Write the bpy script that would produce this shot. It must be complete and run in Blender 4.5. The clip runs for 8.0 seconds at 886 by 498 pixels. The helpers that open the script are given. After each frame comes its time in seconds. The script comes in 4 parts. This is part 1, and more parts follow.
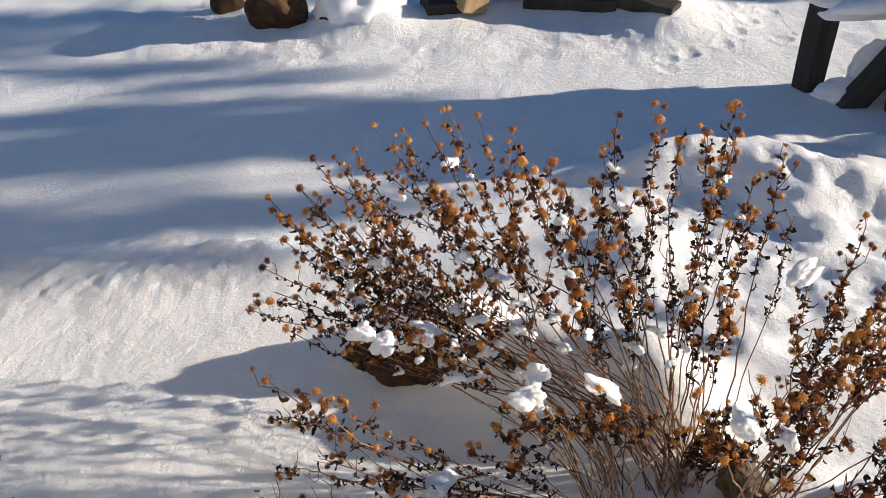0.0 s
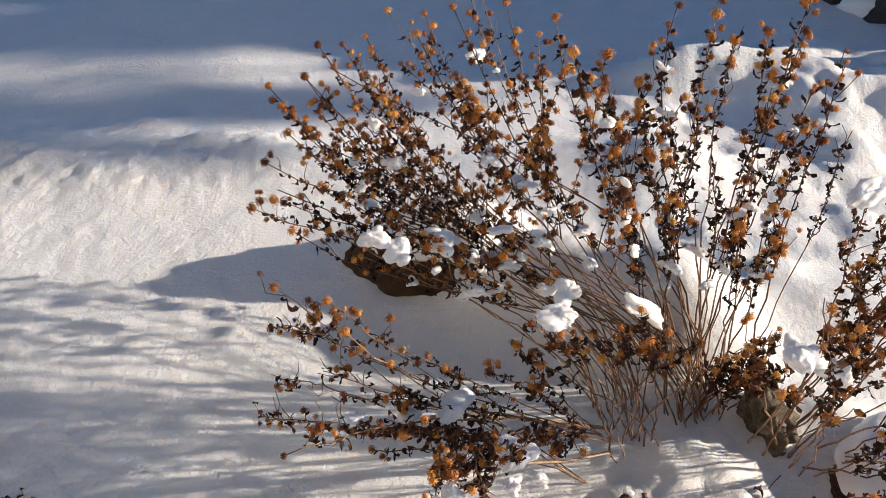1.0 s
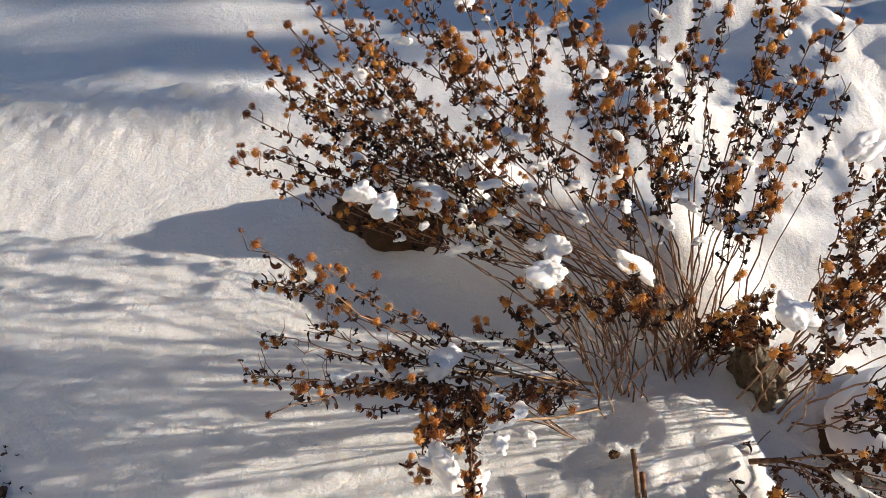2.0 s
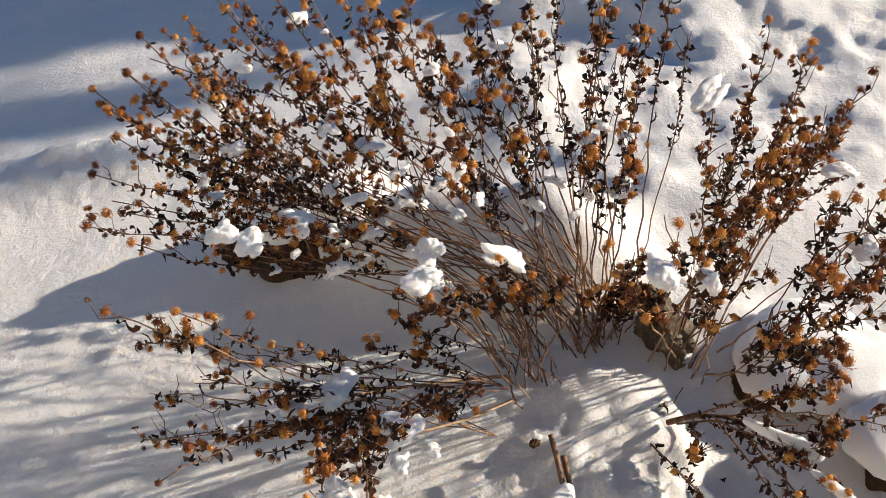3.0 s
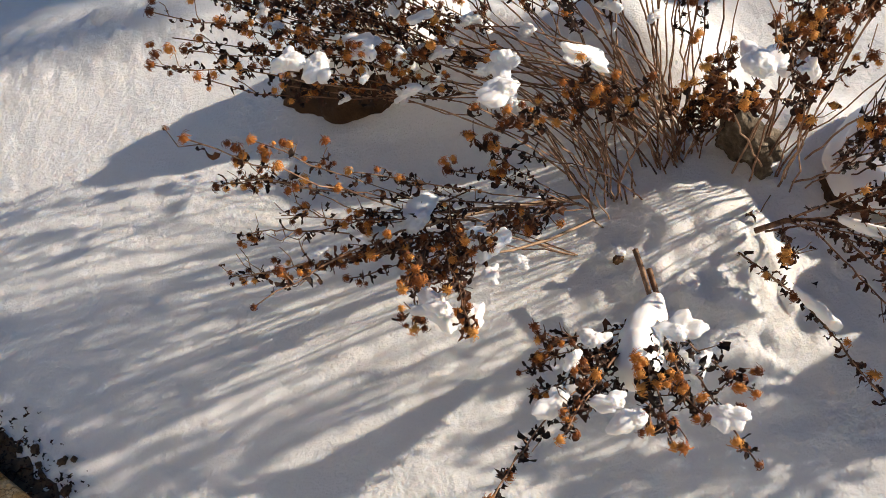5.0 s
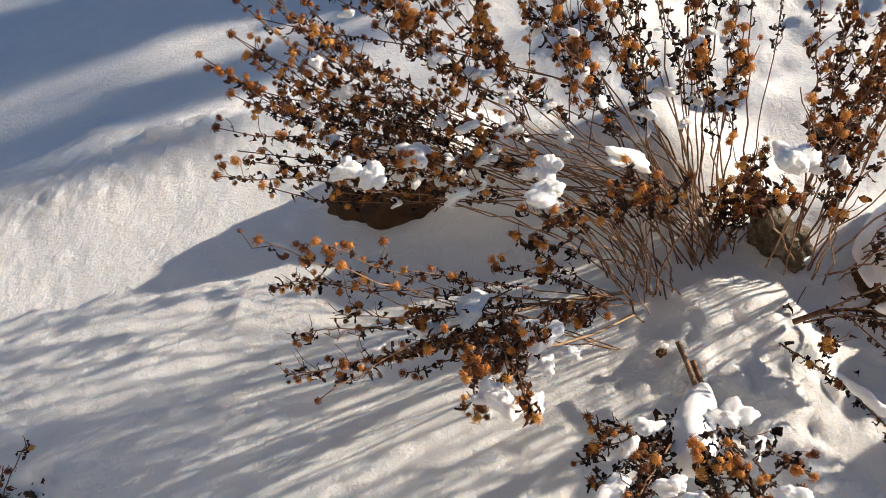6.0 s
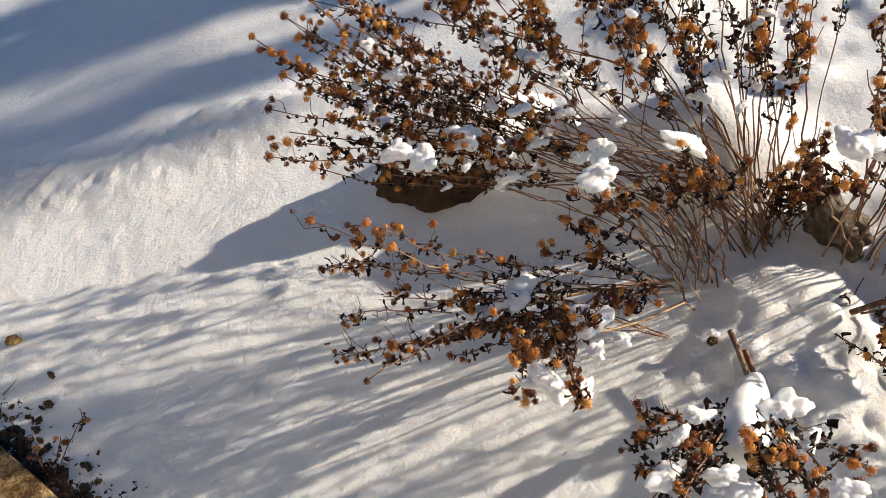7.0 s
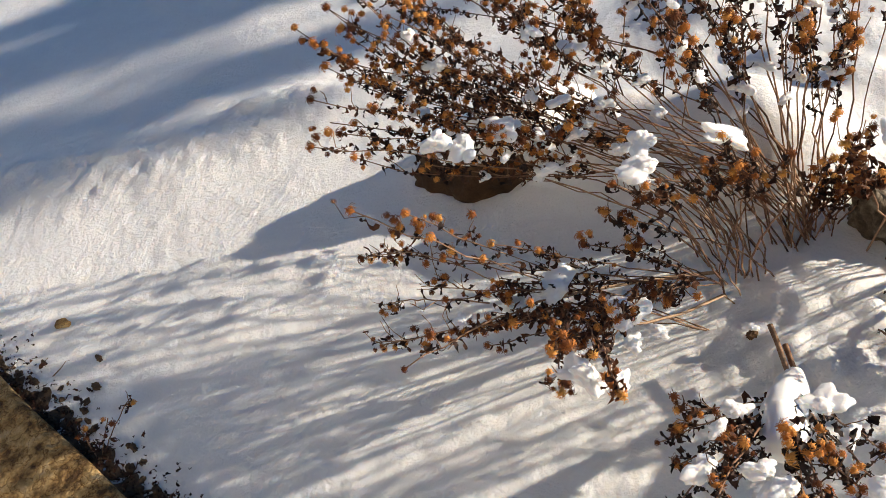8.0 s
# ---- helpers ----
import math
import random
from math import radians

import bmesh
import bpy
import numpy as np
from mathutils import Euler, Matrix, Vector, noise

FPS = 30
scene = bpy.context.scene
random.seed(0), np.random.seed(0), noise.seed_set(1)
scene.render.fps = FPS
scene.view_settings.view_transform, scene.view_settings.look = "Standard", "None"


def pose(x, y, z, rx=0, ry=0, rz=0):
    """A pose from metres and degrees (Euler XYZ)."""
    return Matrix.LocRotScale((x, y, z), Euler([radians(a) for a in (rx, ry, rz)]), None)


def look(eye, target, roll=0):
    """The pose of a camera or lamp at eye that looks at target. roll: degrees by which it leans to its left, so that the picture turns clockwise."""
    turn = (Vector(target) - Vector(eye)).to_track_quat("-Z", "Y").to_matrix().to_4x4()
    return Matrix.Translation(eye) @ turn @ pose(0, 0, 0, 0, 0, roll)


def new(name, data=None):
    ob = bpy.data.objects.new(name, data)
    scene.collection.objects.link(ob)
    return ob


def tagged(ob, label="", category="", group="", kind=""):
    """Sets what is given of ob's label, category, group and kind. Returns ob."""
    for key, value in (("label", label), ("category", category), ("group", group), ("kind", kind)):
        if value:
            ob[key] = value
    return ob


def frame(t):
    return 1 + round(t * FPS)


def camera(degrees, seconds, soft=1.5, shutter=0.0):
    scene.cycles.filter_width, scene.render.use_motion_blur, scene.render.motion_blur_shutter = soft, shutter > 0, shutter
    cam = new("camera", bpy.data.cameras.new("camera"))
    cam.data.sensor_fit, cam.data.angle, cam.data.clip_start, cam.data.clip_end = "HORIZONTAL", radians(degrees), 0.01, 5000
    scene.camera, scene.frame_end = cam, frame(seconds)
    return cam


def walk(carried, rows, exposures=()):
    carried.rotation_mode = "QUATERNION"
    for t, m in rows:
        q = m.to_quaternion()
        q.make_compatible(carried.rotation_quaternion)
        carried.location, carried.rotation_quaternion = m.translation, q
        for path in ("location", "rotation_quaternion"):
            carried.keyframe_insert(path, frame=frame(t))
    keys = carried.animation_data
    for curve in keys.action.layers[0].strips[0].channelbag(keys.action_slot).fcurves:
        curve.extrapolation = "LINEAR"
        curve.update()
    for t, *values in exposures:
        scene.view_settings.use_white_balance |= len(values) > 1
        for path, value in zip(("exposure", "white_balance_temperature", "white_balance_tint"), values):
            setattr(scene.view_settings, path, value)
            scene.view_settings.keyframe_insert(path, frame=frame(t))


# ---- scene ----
cam = camera(57.0, 8.0, soft=0.6)
PATH = [
    (0, (0.103, 0.07, 1.5), (-0.016, 1.758, 0.434), -3.9),
    (0.5, (0.04, 0.155, 1.442), (-0.113, 1.797, 0.31), -2.5),
    (1, (0.008, 0.188, 1.409), (-0.056, 1.748, 0.159), -0.5),
    (1.2, (0.003, 0.2, 1.391), (-0.061, 1.721, 0.093), -0.6),
    (2.3, (0.033, 0.239, 1.391), (0.0, 1.724, 0.051), -0.1),
    (2.5, (0.084, 0.257, 1.388), (0.105, 1.745, 0.052), -2.2),
    (3, (0.15, 0.252, 1.377), (0.231, 1.73, 0.031), -7.9),
    (3.5, (0.098, 0.249, 1.33), (0.135, 1.578, -0.164), -6.9),
    (4, (0.096, 0.254, 1.295), (0.092, 1.473, -0.291), -7.3),
    (4.2, (0.097, 0.256, 1.287), (0.06, 1.454, -0.314), -8.7),
    (5.3, (0.071, 0.202, 1.324), (-0.02, 1.565, -0.137), -18.2),
    (5.5, (0.053, 0.189, 1.349), (-0.008, 1.64, -0.027), -17.1),
    (6, (0.019, 0.169, 1.347), (-0.053, 1.634, -0.012), -16.9),
    (6.5, (0.009, 0.171, 1.343), (-0.108, 1.624, -0.027), -17.6),
    (7, (0.007, 0.17, 1.346), (-0.176, 1.623, -0.015), -19.0),
    (7.5, (0.004, 0.165, 1.353), (-0.243, 1.612, -0.005), -20.3),
    (8, (0.009, 0.163, 1.355), (-0.27, 1.603, 0.002), -21.0),
]
walk(cam, [(t, look(eye, target, roll)) for t, eye, target, roll in PATH], exposures=[(0, 0.7, 6570, 10), (1.0, 0.71, 6730, 11), (2.5, 0.67, 6820, 10), (4.0, 0.58, 6880, 11), (5.5, 0.65, 6820, 10), (8, 0.75, 6830, 9)])

# ---- light: low winter sun from the right, clear sky ----
ELEV, SUN_SIDE = radians(15.5), radians(-5.0)  # height of the sun; its turn from +x towards -y
toward_sun = Vector((math.cos(ELEV) * math.cos(SUN_SIDE), -math.cos(ELEV) * math.sin(SUN_SIDE), math.sin(ELEV)))
world = bpy.data.worlds.new("winter_sky")
scene.world = world
world.use_nodes = True
wn = world.node_tree.nodes
sky = wn.new("ShaderNodeTexSky")
sky.sky_type, sky.sun_disc = "NISHITA", False
sky.ozone_density, sky.dust_density = 6.0, 0.2
sky.sun_elevation, sky.sun_rotation = ELEV, radians(90) + SUN_SIDE
world.node_tree.links.new(sky.outputs[0], wn["Background"].inputs[0])
wn["Background"].inputs[1].default_value = 0.067
sun = new("sun", bpy.data.lights.new("sun", "SUN"))
sun.data.energy, sun.data.angle, sun.data.color = 5.0, radians(0.7), (1.0, 0.88, 0.73)
sun.matrix_world = look(toward_sun * 30, (0, 0, 0))


# ---- materials ----
def material(name):
    m = bpy.data.materials.new(name)
    m.use_nodes = True
    return m, m.node_tree.nodes, m.node_tree.links, m.node_tree.nodes["Principled BSDF"]


def noise_tex(n, l, scale, detail=6.0, rough=0.6, coord="Object", stretch=None):
    tc = n.new("ShaderNodeTexCoord")
    nt = n.new("ShaderNodeTexNoise")
    nt.inputs["Scale"].default_value, nt.inputs["Detail"].default_value = scale, detail
    nt.inputs["Roughness"].default_value = rough
    if stretch:
        mp = n.new("ShaderNodeMapping")
        mp.inputs["Scale"].default_value = stretch
        l.new(tc.outputs[coord], mp.inputs[0])
        l.new(mp.outputs[0], nt.inputs["Vector"])
    else:
        l.new(tc.outputs[coord], nt.inputs["Vector"])
    return nt.outputs["Fac"]


def ramp(n, l, fac, stops):
    r = n.new("ShaderNodeValToRGB")
    while len(r.color_ramp.elements) < len(stops):
        r.color_ramp.elements.new(0.5)
    for e, (p, c) in zip(r.color_ramp.elements, stops):
        e.position, e.color = p, (*c, 1)
    l.new(fac, r.inputs[0])
    return r.outputs[0]


def bump(n, l, height, strength, distance, under=None):
    b = n.new("ShaderNodeBump")
    b.inputs["Strength"].default_value, b.inputs["Distance"].default_value = strength, distance
    l.new(height, b.inputs["Height"])
    if under:
        l.new(under, b.inputs["Normal"])
    return b.outputs[0]


def surface(name, stops, scale, rough=0.8, bumps=((60, 0.5, 0.002),), coord="Object", stretch=None, rand=0.0, island=0.0, depth=0.0):
    """Two-scale mottled colour with relief; rand and island mix in each piece's own random shade; depth lets light spread under the surface."""
    m, n, l, p = material(name)
    fac = noise_tex(n, l, scale, 8, 0.65, coord, stretch)
    if rand:
        oi = n.new("ShaderNodeObjectInfo")
        mx = n.new("ShaderNodeMath")
        mx.operation = "MULTIPLY_ADD"
        mx.inputs[1].default_value, mx.inputs[2].default_value = rand, -rand / 2
        l.new(oi.outputs["Random"], mx.inputs[0])
        ad = n.new("ShaderNodeMath")
        l.new(fac, ad.inputs[0])
        l.new(mx.outputs[0], ad.inputs[1])
        fac = ad.outputs[0]
    if island:
        geo = n.new("ShaderNodeNewGeometry")
        mi = n.new("ShaderNodeMath")
        mi.operation = "MULTIPLY_ADD"
        mi.inputs[1].default_value, mi.inputs[2].default_value = island, -island / 2
        l.new(geo.outputs["Random Per Island"], mi.inputs[0])
        ai = n.new("ShaderNodeMath")
        l.new(fac, ai.inputs[0])
        l.new(mi.outputs[0], ai.inputs[1])
        fac = ai.outputs[0]
    if depth:
        p.inputs["Subsurface Weight"].default_value = 1.0
        p.inputs["Subsurface Radius"].default_value = (1.0, 0.9, 0.8)
        p.inputs["Subsurface Scale"].default_value = depth
    l.new(ramp(n, l, fac, stops), p.inputs["Base Color"])
    p.inputs["Roughness"].default_value = rough
    p.inputs["Specular IOR Level"].default_value = 0.3
    nrm = None
    for s, k, d in bumps:
        nrm = bump(n, l, noise_tex(n, l, s, 6, 0.65, coord, stretch), k, d, nrm)
    if nrm:
        l.new(nrm, p.inputs["Normal"])
    return m


SNOW = surface("snow", [(0.3, (0.84, 0.85, 0.865)), (0.7, (0.9, 0.905, 0.91))], 9, 0.55, ((14, 0.3, 0.02), (38, 0.75, 0.026), (110, 0.7, 0.011), (420, 0.6, 0.003)), depth=0.008)
CLUMP = surface("clump_snow", [(0.3, (0.86, 0.87, 0.885)), (0.7, (0.91, 0.915, 0.92))], 30, 0.55, ((70, 0.3, 0.005), (420, 0.4, 0.002)), depth=0.008)
STEM = surface("dry_stem", [(0.3, (0.06, 0.03, 0.018)), (0.52, (0.2, 0.105, 0.062)), (0.78, (0.4, 0.27, 0.175))], 70, 0.75, ((160, 0.8, 0.0015),), rand=0.35)
LEAF = surface("dead_leaf", [(0.22, (0.006, 0.0032, 0.0025)), (0.52, (0.032, 0.0115, 0.006)), (0.76, (0.125, 0.043, 0.016)), (1.0, (0.32, 0.14, 0.05))], 60, 0.7, ((300, 0.7, 0.0012),), rand=0.4, island=0.35)
PETAL = surface("dried_petals", [(0.05, (0.05, 0.016, 0.008)), (0.34, (0.22, 0.066, 0.018)), (0.6, (0.54, 0.195, 0.04)), (1.0, (0.8, 0.44, 0.12))], 110, 0.8, ((500, 0.5, 0.0006),), rand=0.75, island=0.2)
PALE_STEM = surface("pale_stem", [(0.3, (0.2, 0.12, 0.07)), (0.5, (0.36, 0.24, 0.15)), (0.75, (0.55, 0.42, 0.3))], 60, 0.7, ((120, 0.8, 0.0015),))
CALYX = surface("dried_calyx", [(0.3, (0.05, 0.028, 0.015)), (0.7, (0.15, 0.08, 0.035))], 120, 0.8, rand=0.4)
ROCK_BROWN = surface("brown_rock", [(0.3, (0.02, 0.011, 0.006)), (0.5, (0.06, 0.031, 0.014)), (0.75, (0.13, 0.075, 0.036))], 9, 0.9, ((14, 0.8, 0.02), (90, 0.7, 0.004)))
ROCK_GREY = surface("lichen_grey_rock", [(0.32, (0.035, 0.026, 0.018)), (0.5, (0.11, 0.085, 0.06)), (0.62, (0.2, 0.17, 0.13)), (0.8, (0.36, 0.33, 0.28))], 34, 0.95, ((30, 0.9, 0.012), (160, 0.9, 0.004)))
SLAB = surface("tan_stone", [(0.36, (0.13, 0.066, 0.026)), (0.45, (0.42, 0.25, 0.095)), (0.55, (0.66, 0.44, 0.19)), (0.7, (0.82, 0.64, 0.38))], 22, 0.95, ((18, 1.0, 0.05), (70, 1.0, 0.02), (300, 0.8, 0.003)))
# cracks that run through the slab
n_, l_ = SLAB.node_tree.nodes, SLAB.node_tree.links
bsdf = n_["Principled BSDF"]
crack = n_.new("ShaderNodeTexVoronoi")
crack.feature = "DISTANCE_TO_EDGE"
crack.inputs["Scale"].default_value = 13
bent = n_.new("ShaderNodeMixRGB")
bent.blend_type, bent.inputs[0].default_value = "ADD", 0.3
swirl = n_.new("ShaderNodeTexNoise")
swirl.inputs["Scale"].default_value, swirl.inputs["Detail"].default_value = 16, 6
spot = n_.new("ShaderNodeTexCoord")
l_.new(spot.outputs["Object"], swirl.inputs["Vector"])
l_.new(spot.outputs["Object"], bent.inputs[1])
l_.new(swirl.outputs["Color"], bent.inputs[2])
l_.new(bent.outputs[0], crack.inputs["Vector"])
dark = n_.new("ShaderNodeMixRGB")
dark.blend_type, dark.inputs[0].default_value = "MULTIPLY", 1.0
base_link = bsdf.inputs["Base Color"].links[0].from_socket
l_.new(base_link, dark.inputs[1])
l_.new(ramp(n_, l_, crack.outputs["Distance"], [(0.0, (0.4, 0.3, 0.2)), (0.045, (1, 1, 1))]), dark.inputs[2])
l_.new(dark.outputs[0], bsdf.inputs["Base Color"])
l_.new(bump(n_, l_, crack.outputs["Distance"], 0.8, 0.03, bsdf.inputs["Normal"].links[0].from_socket), bsdf.inputs["Normal"])
TIMBER = surface("weathered_timber", [(0.3, (0.018, 0.015, 0.012)), (0.55, (0.042, 0.036, 0.03)), (0.8, (0.085, 0.074, 0.062))], 6, 0.85, ((30, 0.7, 0.004),), stretch=(1, 1, 0.12))
# sunlight put into the colour: a paler brown for the timber's lit face
SUNLIT_WOOD = surface("sunlit_timber", [(0.3, (0.28, 0.18, 0.09)), (0.7, (0.5, 0.36, 0.2))], 12, 0.85, ((50, 0.6, 0.003),), stretch=(1, 1, 0.15))
BARK = surface("bark", [(0.3, (0.05, 0.04, 0.03)), (0.7, (0.16, 0.13, 0.1))], 12, 0.9, ((20, 0.8, 0.01),))
NEEDLE = surface("evergreen", [(0.3, (0.015, 0.03, 0.012)), (0.7, (0.05, 0.085, 0.03))], 5, 0.7, ())
SOIL = surface("wet_soil", [(0.3, (0.03, 0.019, 0.012)), (0.7, (0.15, 0.1, 0.062))], 30, 0.9, ((60, 0.9, 0.006),))


# ---- helpers for building ----
def mesh(name, verts, faces, mat, smooth=True):
    me = bpy.data.meshes.new(name)
    me.from_pydata([tuple(v) for v in verts], [], faces)
    me.materials.append(mat)
    if smooth:
        me.polygons.foreach_set("use_smooth", [True] * len(me.polygons))
    me.update()
    return me


def bm_mesh(name, bm, mat, smooth=True):
    me = bpy.data.meshes.new(name)
    bm.to_mesh(me)
    bm.free()
    me.materials.append(mat)
    me.polygons.foreach_set("use_smooth", [smooth] * len(me.polygons))
    return me


def put(name, me, parent=None, m=None, label=""):
    ob = new(name, me)
    if parent:
        ob.parent = parent
    if m is not None:
        ob.matrix_basis = m
    return tagged(ob, label)


def fbm(x, y, scale, octaves=4, seed=0):
    """Smooth value noise on numpy arrays, about -1 to 1."""
    total, amp, norm = np.zeros_like(x), 1.0, 0.0
    for o in range(octaves):
        f = 2.0 ** o / scale
        u, v = x * f + 17.3 * (o + seed), y * f - 9.1 * (o + seed)
        i, j = np.floor(u), np.floor(v)
        a, b = u - i, v - j
        a, b = a * a * a * (a * (a * 6 - 15) + 10), b * b * b * (b * (b * 6 - 15) + 10)

        def corner(p, q):
            h = np.sin(p * 127.1 + q * 311.7 + seed * 74.7 + o * 19.9) * 43758.5453
            return (h - np.floor(h)) * 2 - 1
        total += amp * ((corner(i, j) * (1 - a) + corner(i + 1, j) * a) * (1 - b) + (corner(i, j + 1) * (1 - a) + corner(i + 1, j + 1) * a) * b)
        norm += amp
        amp *= 0.5
    return total / norm


# ---- the snow ground: one sheet to the horizon ----
# heaps: centre x, y, spread x, y, height
HEAPS = [
    (0.47, 1.30, 0.17, 0.13, 0.035), (0.42, 1.12, 0.14, 0.09, 0.028), (0.53, 1.15, 0.10, 0.08, 0.02), (0.46, 0.98, 0.12, 0.10, 0.025),
    (0.51, 1.55, 0.17, 0.08, 0.13), (0.47, 1.68, 0.18, 0.12, 0.2), (0.2, 1.8, 0.2, 0.13, 0.17), (0.68, 1.08, 0.12, 0.15, -0.015), (0.85, 2.97, 0.40, 0.12, 0.11),
    (0.15, 2.3, 0.5, 0.16, 0.05), (1.35, 2.75, 0.35, 0.2, 0.10), (0.62, 2.35, 0.3, 0.14, 0.08), (-0.12, 1.98, 0.2, 0.08, 0.05),
    # heaps at x 1.12 and 2.38 are out of view, added to cast shade
    (0.95, 1.75, 0.3, 0.16, 0.08), (0.80, 1.40, 0.10, 0.06, 0.03), (1.12, 0.82, 0.13, 0.17, 0.19), (1.15, 4.8, 0.25, 0.3, 0.10), (-0.6, 4.95, 0.28, 0.2, 0.14), (2.38, 3.55, 0.22, 0.32, 0.5), (-1.08, 2.58, 0.09, 0.06, 0.03), (-0.82, 2.44, 0.12, 0.05, 0.03),
]


# footprints by the table: x, y, depth
PRINTS = [(1.05, 4.25, 0.014), (1.18, 4.32, 0.014), (1.02, 4.1, 0.01), (1.5, 4.62, 0.014), (1.62, 4.8, 0.014), (1.45, 4.95, 0.012), (1.58, 5.1, 0.012), (1.72, 4.5, 0.012), (1.38, 4.42, 0.012), (1.3, 5.2, 0.012), (1.8, 5.0, 0.012)]


def step(a, b, v):
    s = np.clip((v - a) / (b - a), 0, 1)
    return s * s * (3 - 2 * s)


def ground_height(x, y):
    near = np.exp(-((x / 6) ** 2 + ((y - 3) / 6) ** 2))
    z = 0.012 * fbm(x, y, 0.55, 3, 1) * near + 0.25 * fbm(x, y, 25.0, 3, 9) * (1 - near)
    for cx, cy, sx, sy, h in HEAPS:
        z += h * np.exp(-((x - cx) / sx) ** 2 - ((y - cy) / sy) ** 2)
    lumpy = step(0.15, 0.75, x) * step(1.5, 2.0, y) * (1 - step(3.0, 3.5, y)) * (1 - step(3, 5, x))
    z += lumpy * (0.052 * fbm(x, y, 0.22, 3, 2) + 0.045 * np.maximum(0, fbm(x, y, 0.38, 2, 5)))
    plat = np.exp(-((x - 0.47) / 0.27) ** 2 - ((y - 1.03) / 0.28) ** 2)
    z += plat * (0.024 * fbm(x, y, 0.08, 3, 3) + 0.024 * np.abs(fbm(x, y, 0.06, 2, 13)))
    ridge = (1 - step(-0.75, -0.25, x)) * np.exp(-((y - 2.36 - 0.08 * fbm(x, y, 0.5, 2, 14)) / 0.16) ** 2)
    z += ridge * (0.055 + 0.014 * fbm(x + 0.3 * y, y, 0.33, 2, 4) + 0.011 * fbm(x, y, 0.1, 3, 15) + 0.011 * fbm(x, y, 0.04, 3, 16))
    far = step(4.5, 5.3, y + 0.25 * fbm(x, y, 1.2, 2, 6)) * (1 - step(1.2, 1.9, x)) * (1 - step(8, 14, y))
    z += far * (0.10 + 0.05 * fbm(x + 0.5 * y, y - 0.4 * x, 0.7, 3, 7))
    z += 0.012 * fbm(x, y, 0.16, 4, 8) * step(4.0, 4.4, y) * (1 - step(9, 13, y))
    for cx, cy, k in PRINTS:
        d = ((x - cx) / 0.05) ** 2 + ((y - cy) / 0.07) ** 2
        z += 0.75 * k * (0.4 * np.exp(-((d - 1.6) / 0.8) ** 2) - np.exp(-d))
    z += (0.003 + 0.003 * ridge) * fbm(x, y, 0.05, 3, 11) * near
    return z


def gz(x, y):
    return float(ground_height(np.array([float(x)]), np.array([float(y)]))[0])


def graded(lo, hi, stepsize, reach):
    core = list(np.arange(lo, hi, stepsize))
    a, b, s = [], [], stepsize
    u, v = lo, core[-1]
    while v < reach:
        s *= 1.07
        u, v = u - s, v + s
        a.append(u)
        b.append(v)
    return np.array(a[::-1] + core + b)


gx, gy = graded(-2.0, 2.0, 0.0125, 400), graded(0.6, 4.6, 0.0135, 400)
X, Y = np.meshgrid(gx, gy)
Z = ground_height(X, Y)
W = len(gx)
idx = np.arange(len(gy) - 1)[:, None] * W + np.arange(W - 1)[None, :]
quads = np.stack([idx, idx + 1, idx + 1 + W, idx + W], -1).reshape(-1, 4)
gm = bpy.data.meshes.new("ground")
gm.vertices.add(X.size)
gm.vertices.foreach_set("co", np.stack([X, Y, Z], -1).ravel())
gm.loops.add(quads.size)
gm.loops.foreach_set("vertex_index", quads.ravel())
gm.polygons.add(len(quads))
gm.polygons.foreach_set("loop_start", np.arange(0, quads.size, 4))
gm.polygons.foreach_set("use_smooth", np.ones(len(quads), bool))
gm.update(calc_edges=True)
gm.materials.append(SNOW)
tagged(new("ground", gm), "snow-covered garden ground with soft drifts", "ground", kind="structure")


# ---- an unseen plain wall added behind the walker to bounce sunlight into near shade ----
BOUNCE_GREY = surface("bounce_grey", [(0.3, (0.32, 0.295, 0.25)), (0.7, (0.43, 0.395, 0.34))], 3, 0.9, ((40, 0.5, 0.004),))
bmw = bmesh.new()
bmesh.ops.create_cube(bmw, size=1)
bmesh.ops.scale(bmw, vec=(7.5, 0.25, 3.2), verts=bmw.verts)
wall = tagged(new("wall_bounce", bm_mesh("wall_bounce", bmw, BOUNCE_GREY, False)), "unseen plain grey wall added to bounce sunlight", "wall", kind="structure")
wall.matrix_basis = pose(-0.75, -1.12, 1.5, 0, 0, -43)


# ---- plants: dried stems, curled leaves, flower heads ----
def tube(verts, faces, pts, r0, r1, sides):
    """Adds a tapering tube along pts."""
    start, last = len(verts), len(pts) - 1
    for i, p in enumerate(pts):
        d = (pts[min(i + 1, last)] - pts[max(i - 1, 0)]).normalized()
        u = d.orthogonal().normalized()
        v = d.cross(u)
        r = r0 + (r1 - r0) * i / last
        for k in range(sides):
            a = 2 * math.pi * k / sides
            verts.append(p + (u * math.cos(a) + v * math.sin(a)) * r)
    for i in range(last):
        for k in range(sides):
            a, b = start + i * sides + k, start + i * sides + (k + 1) % sides
            faces.append((a, b, b + sides, a + sides))
    faces.append(tuple(start + last * sides + k for k in range(sides)))
    faces.append(tuple(start + k for k in reversed(range(sides))))


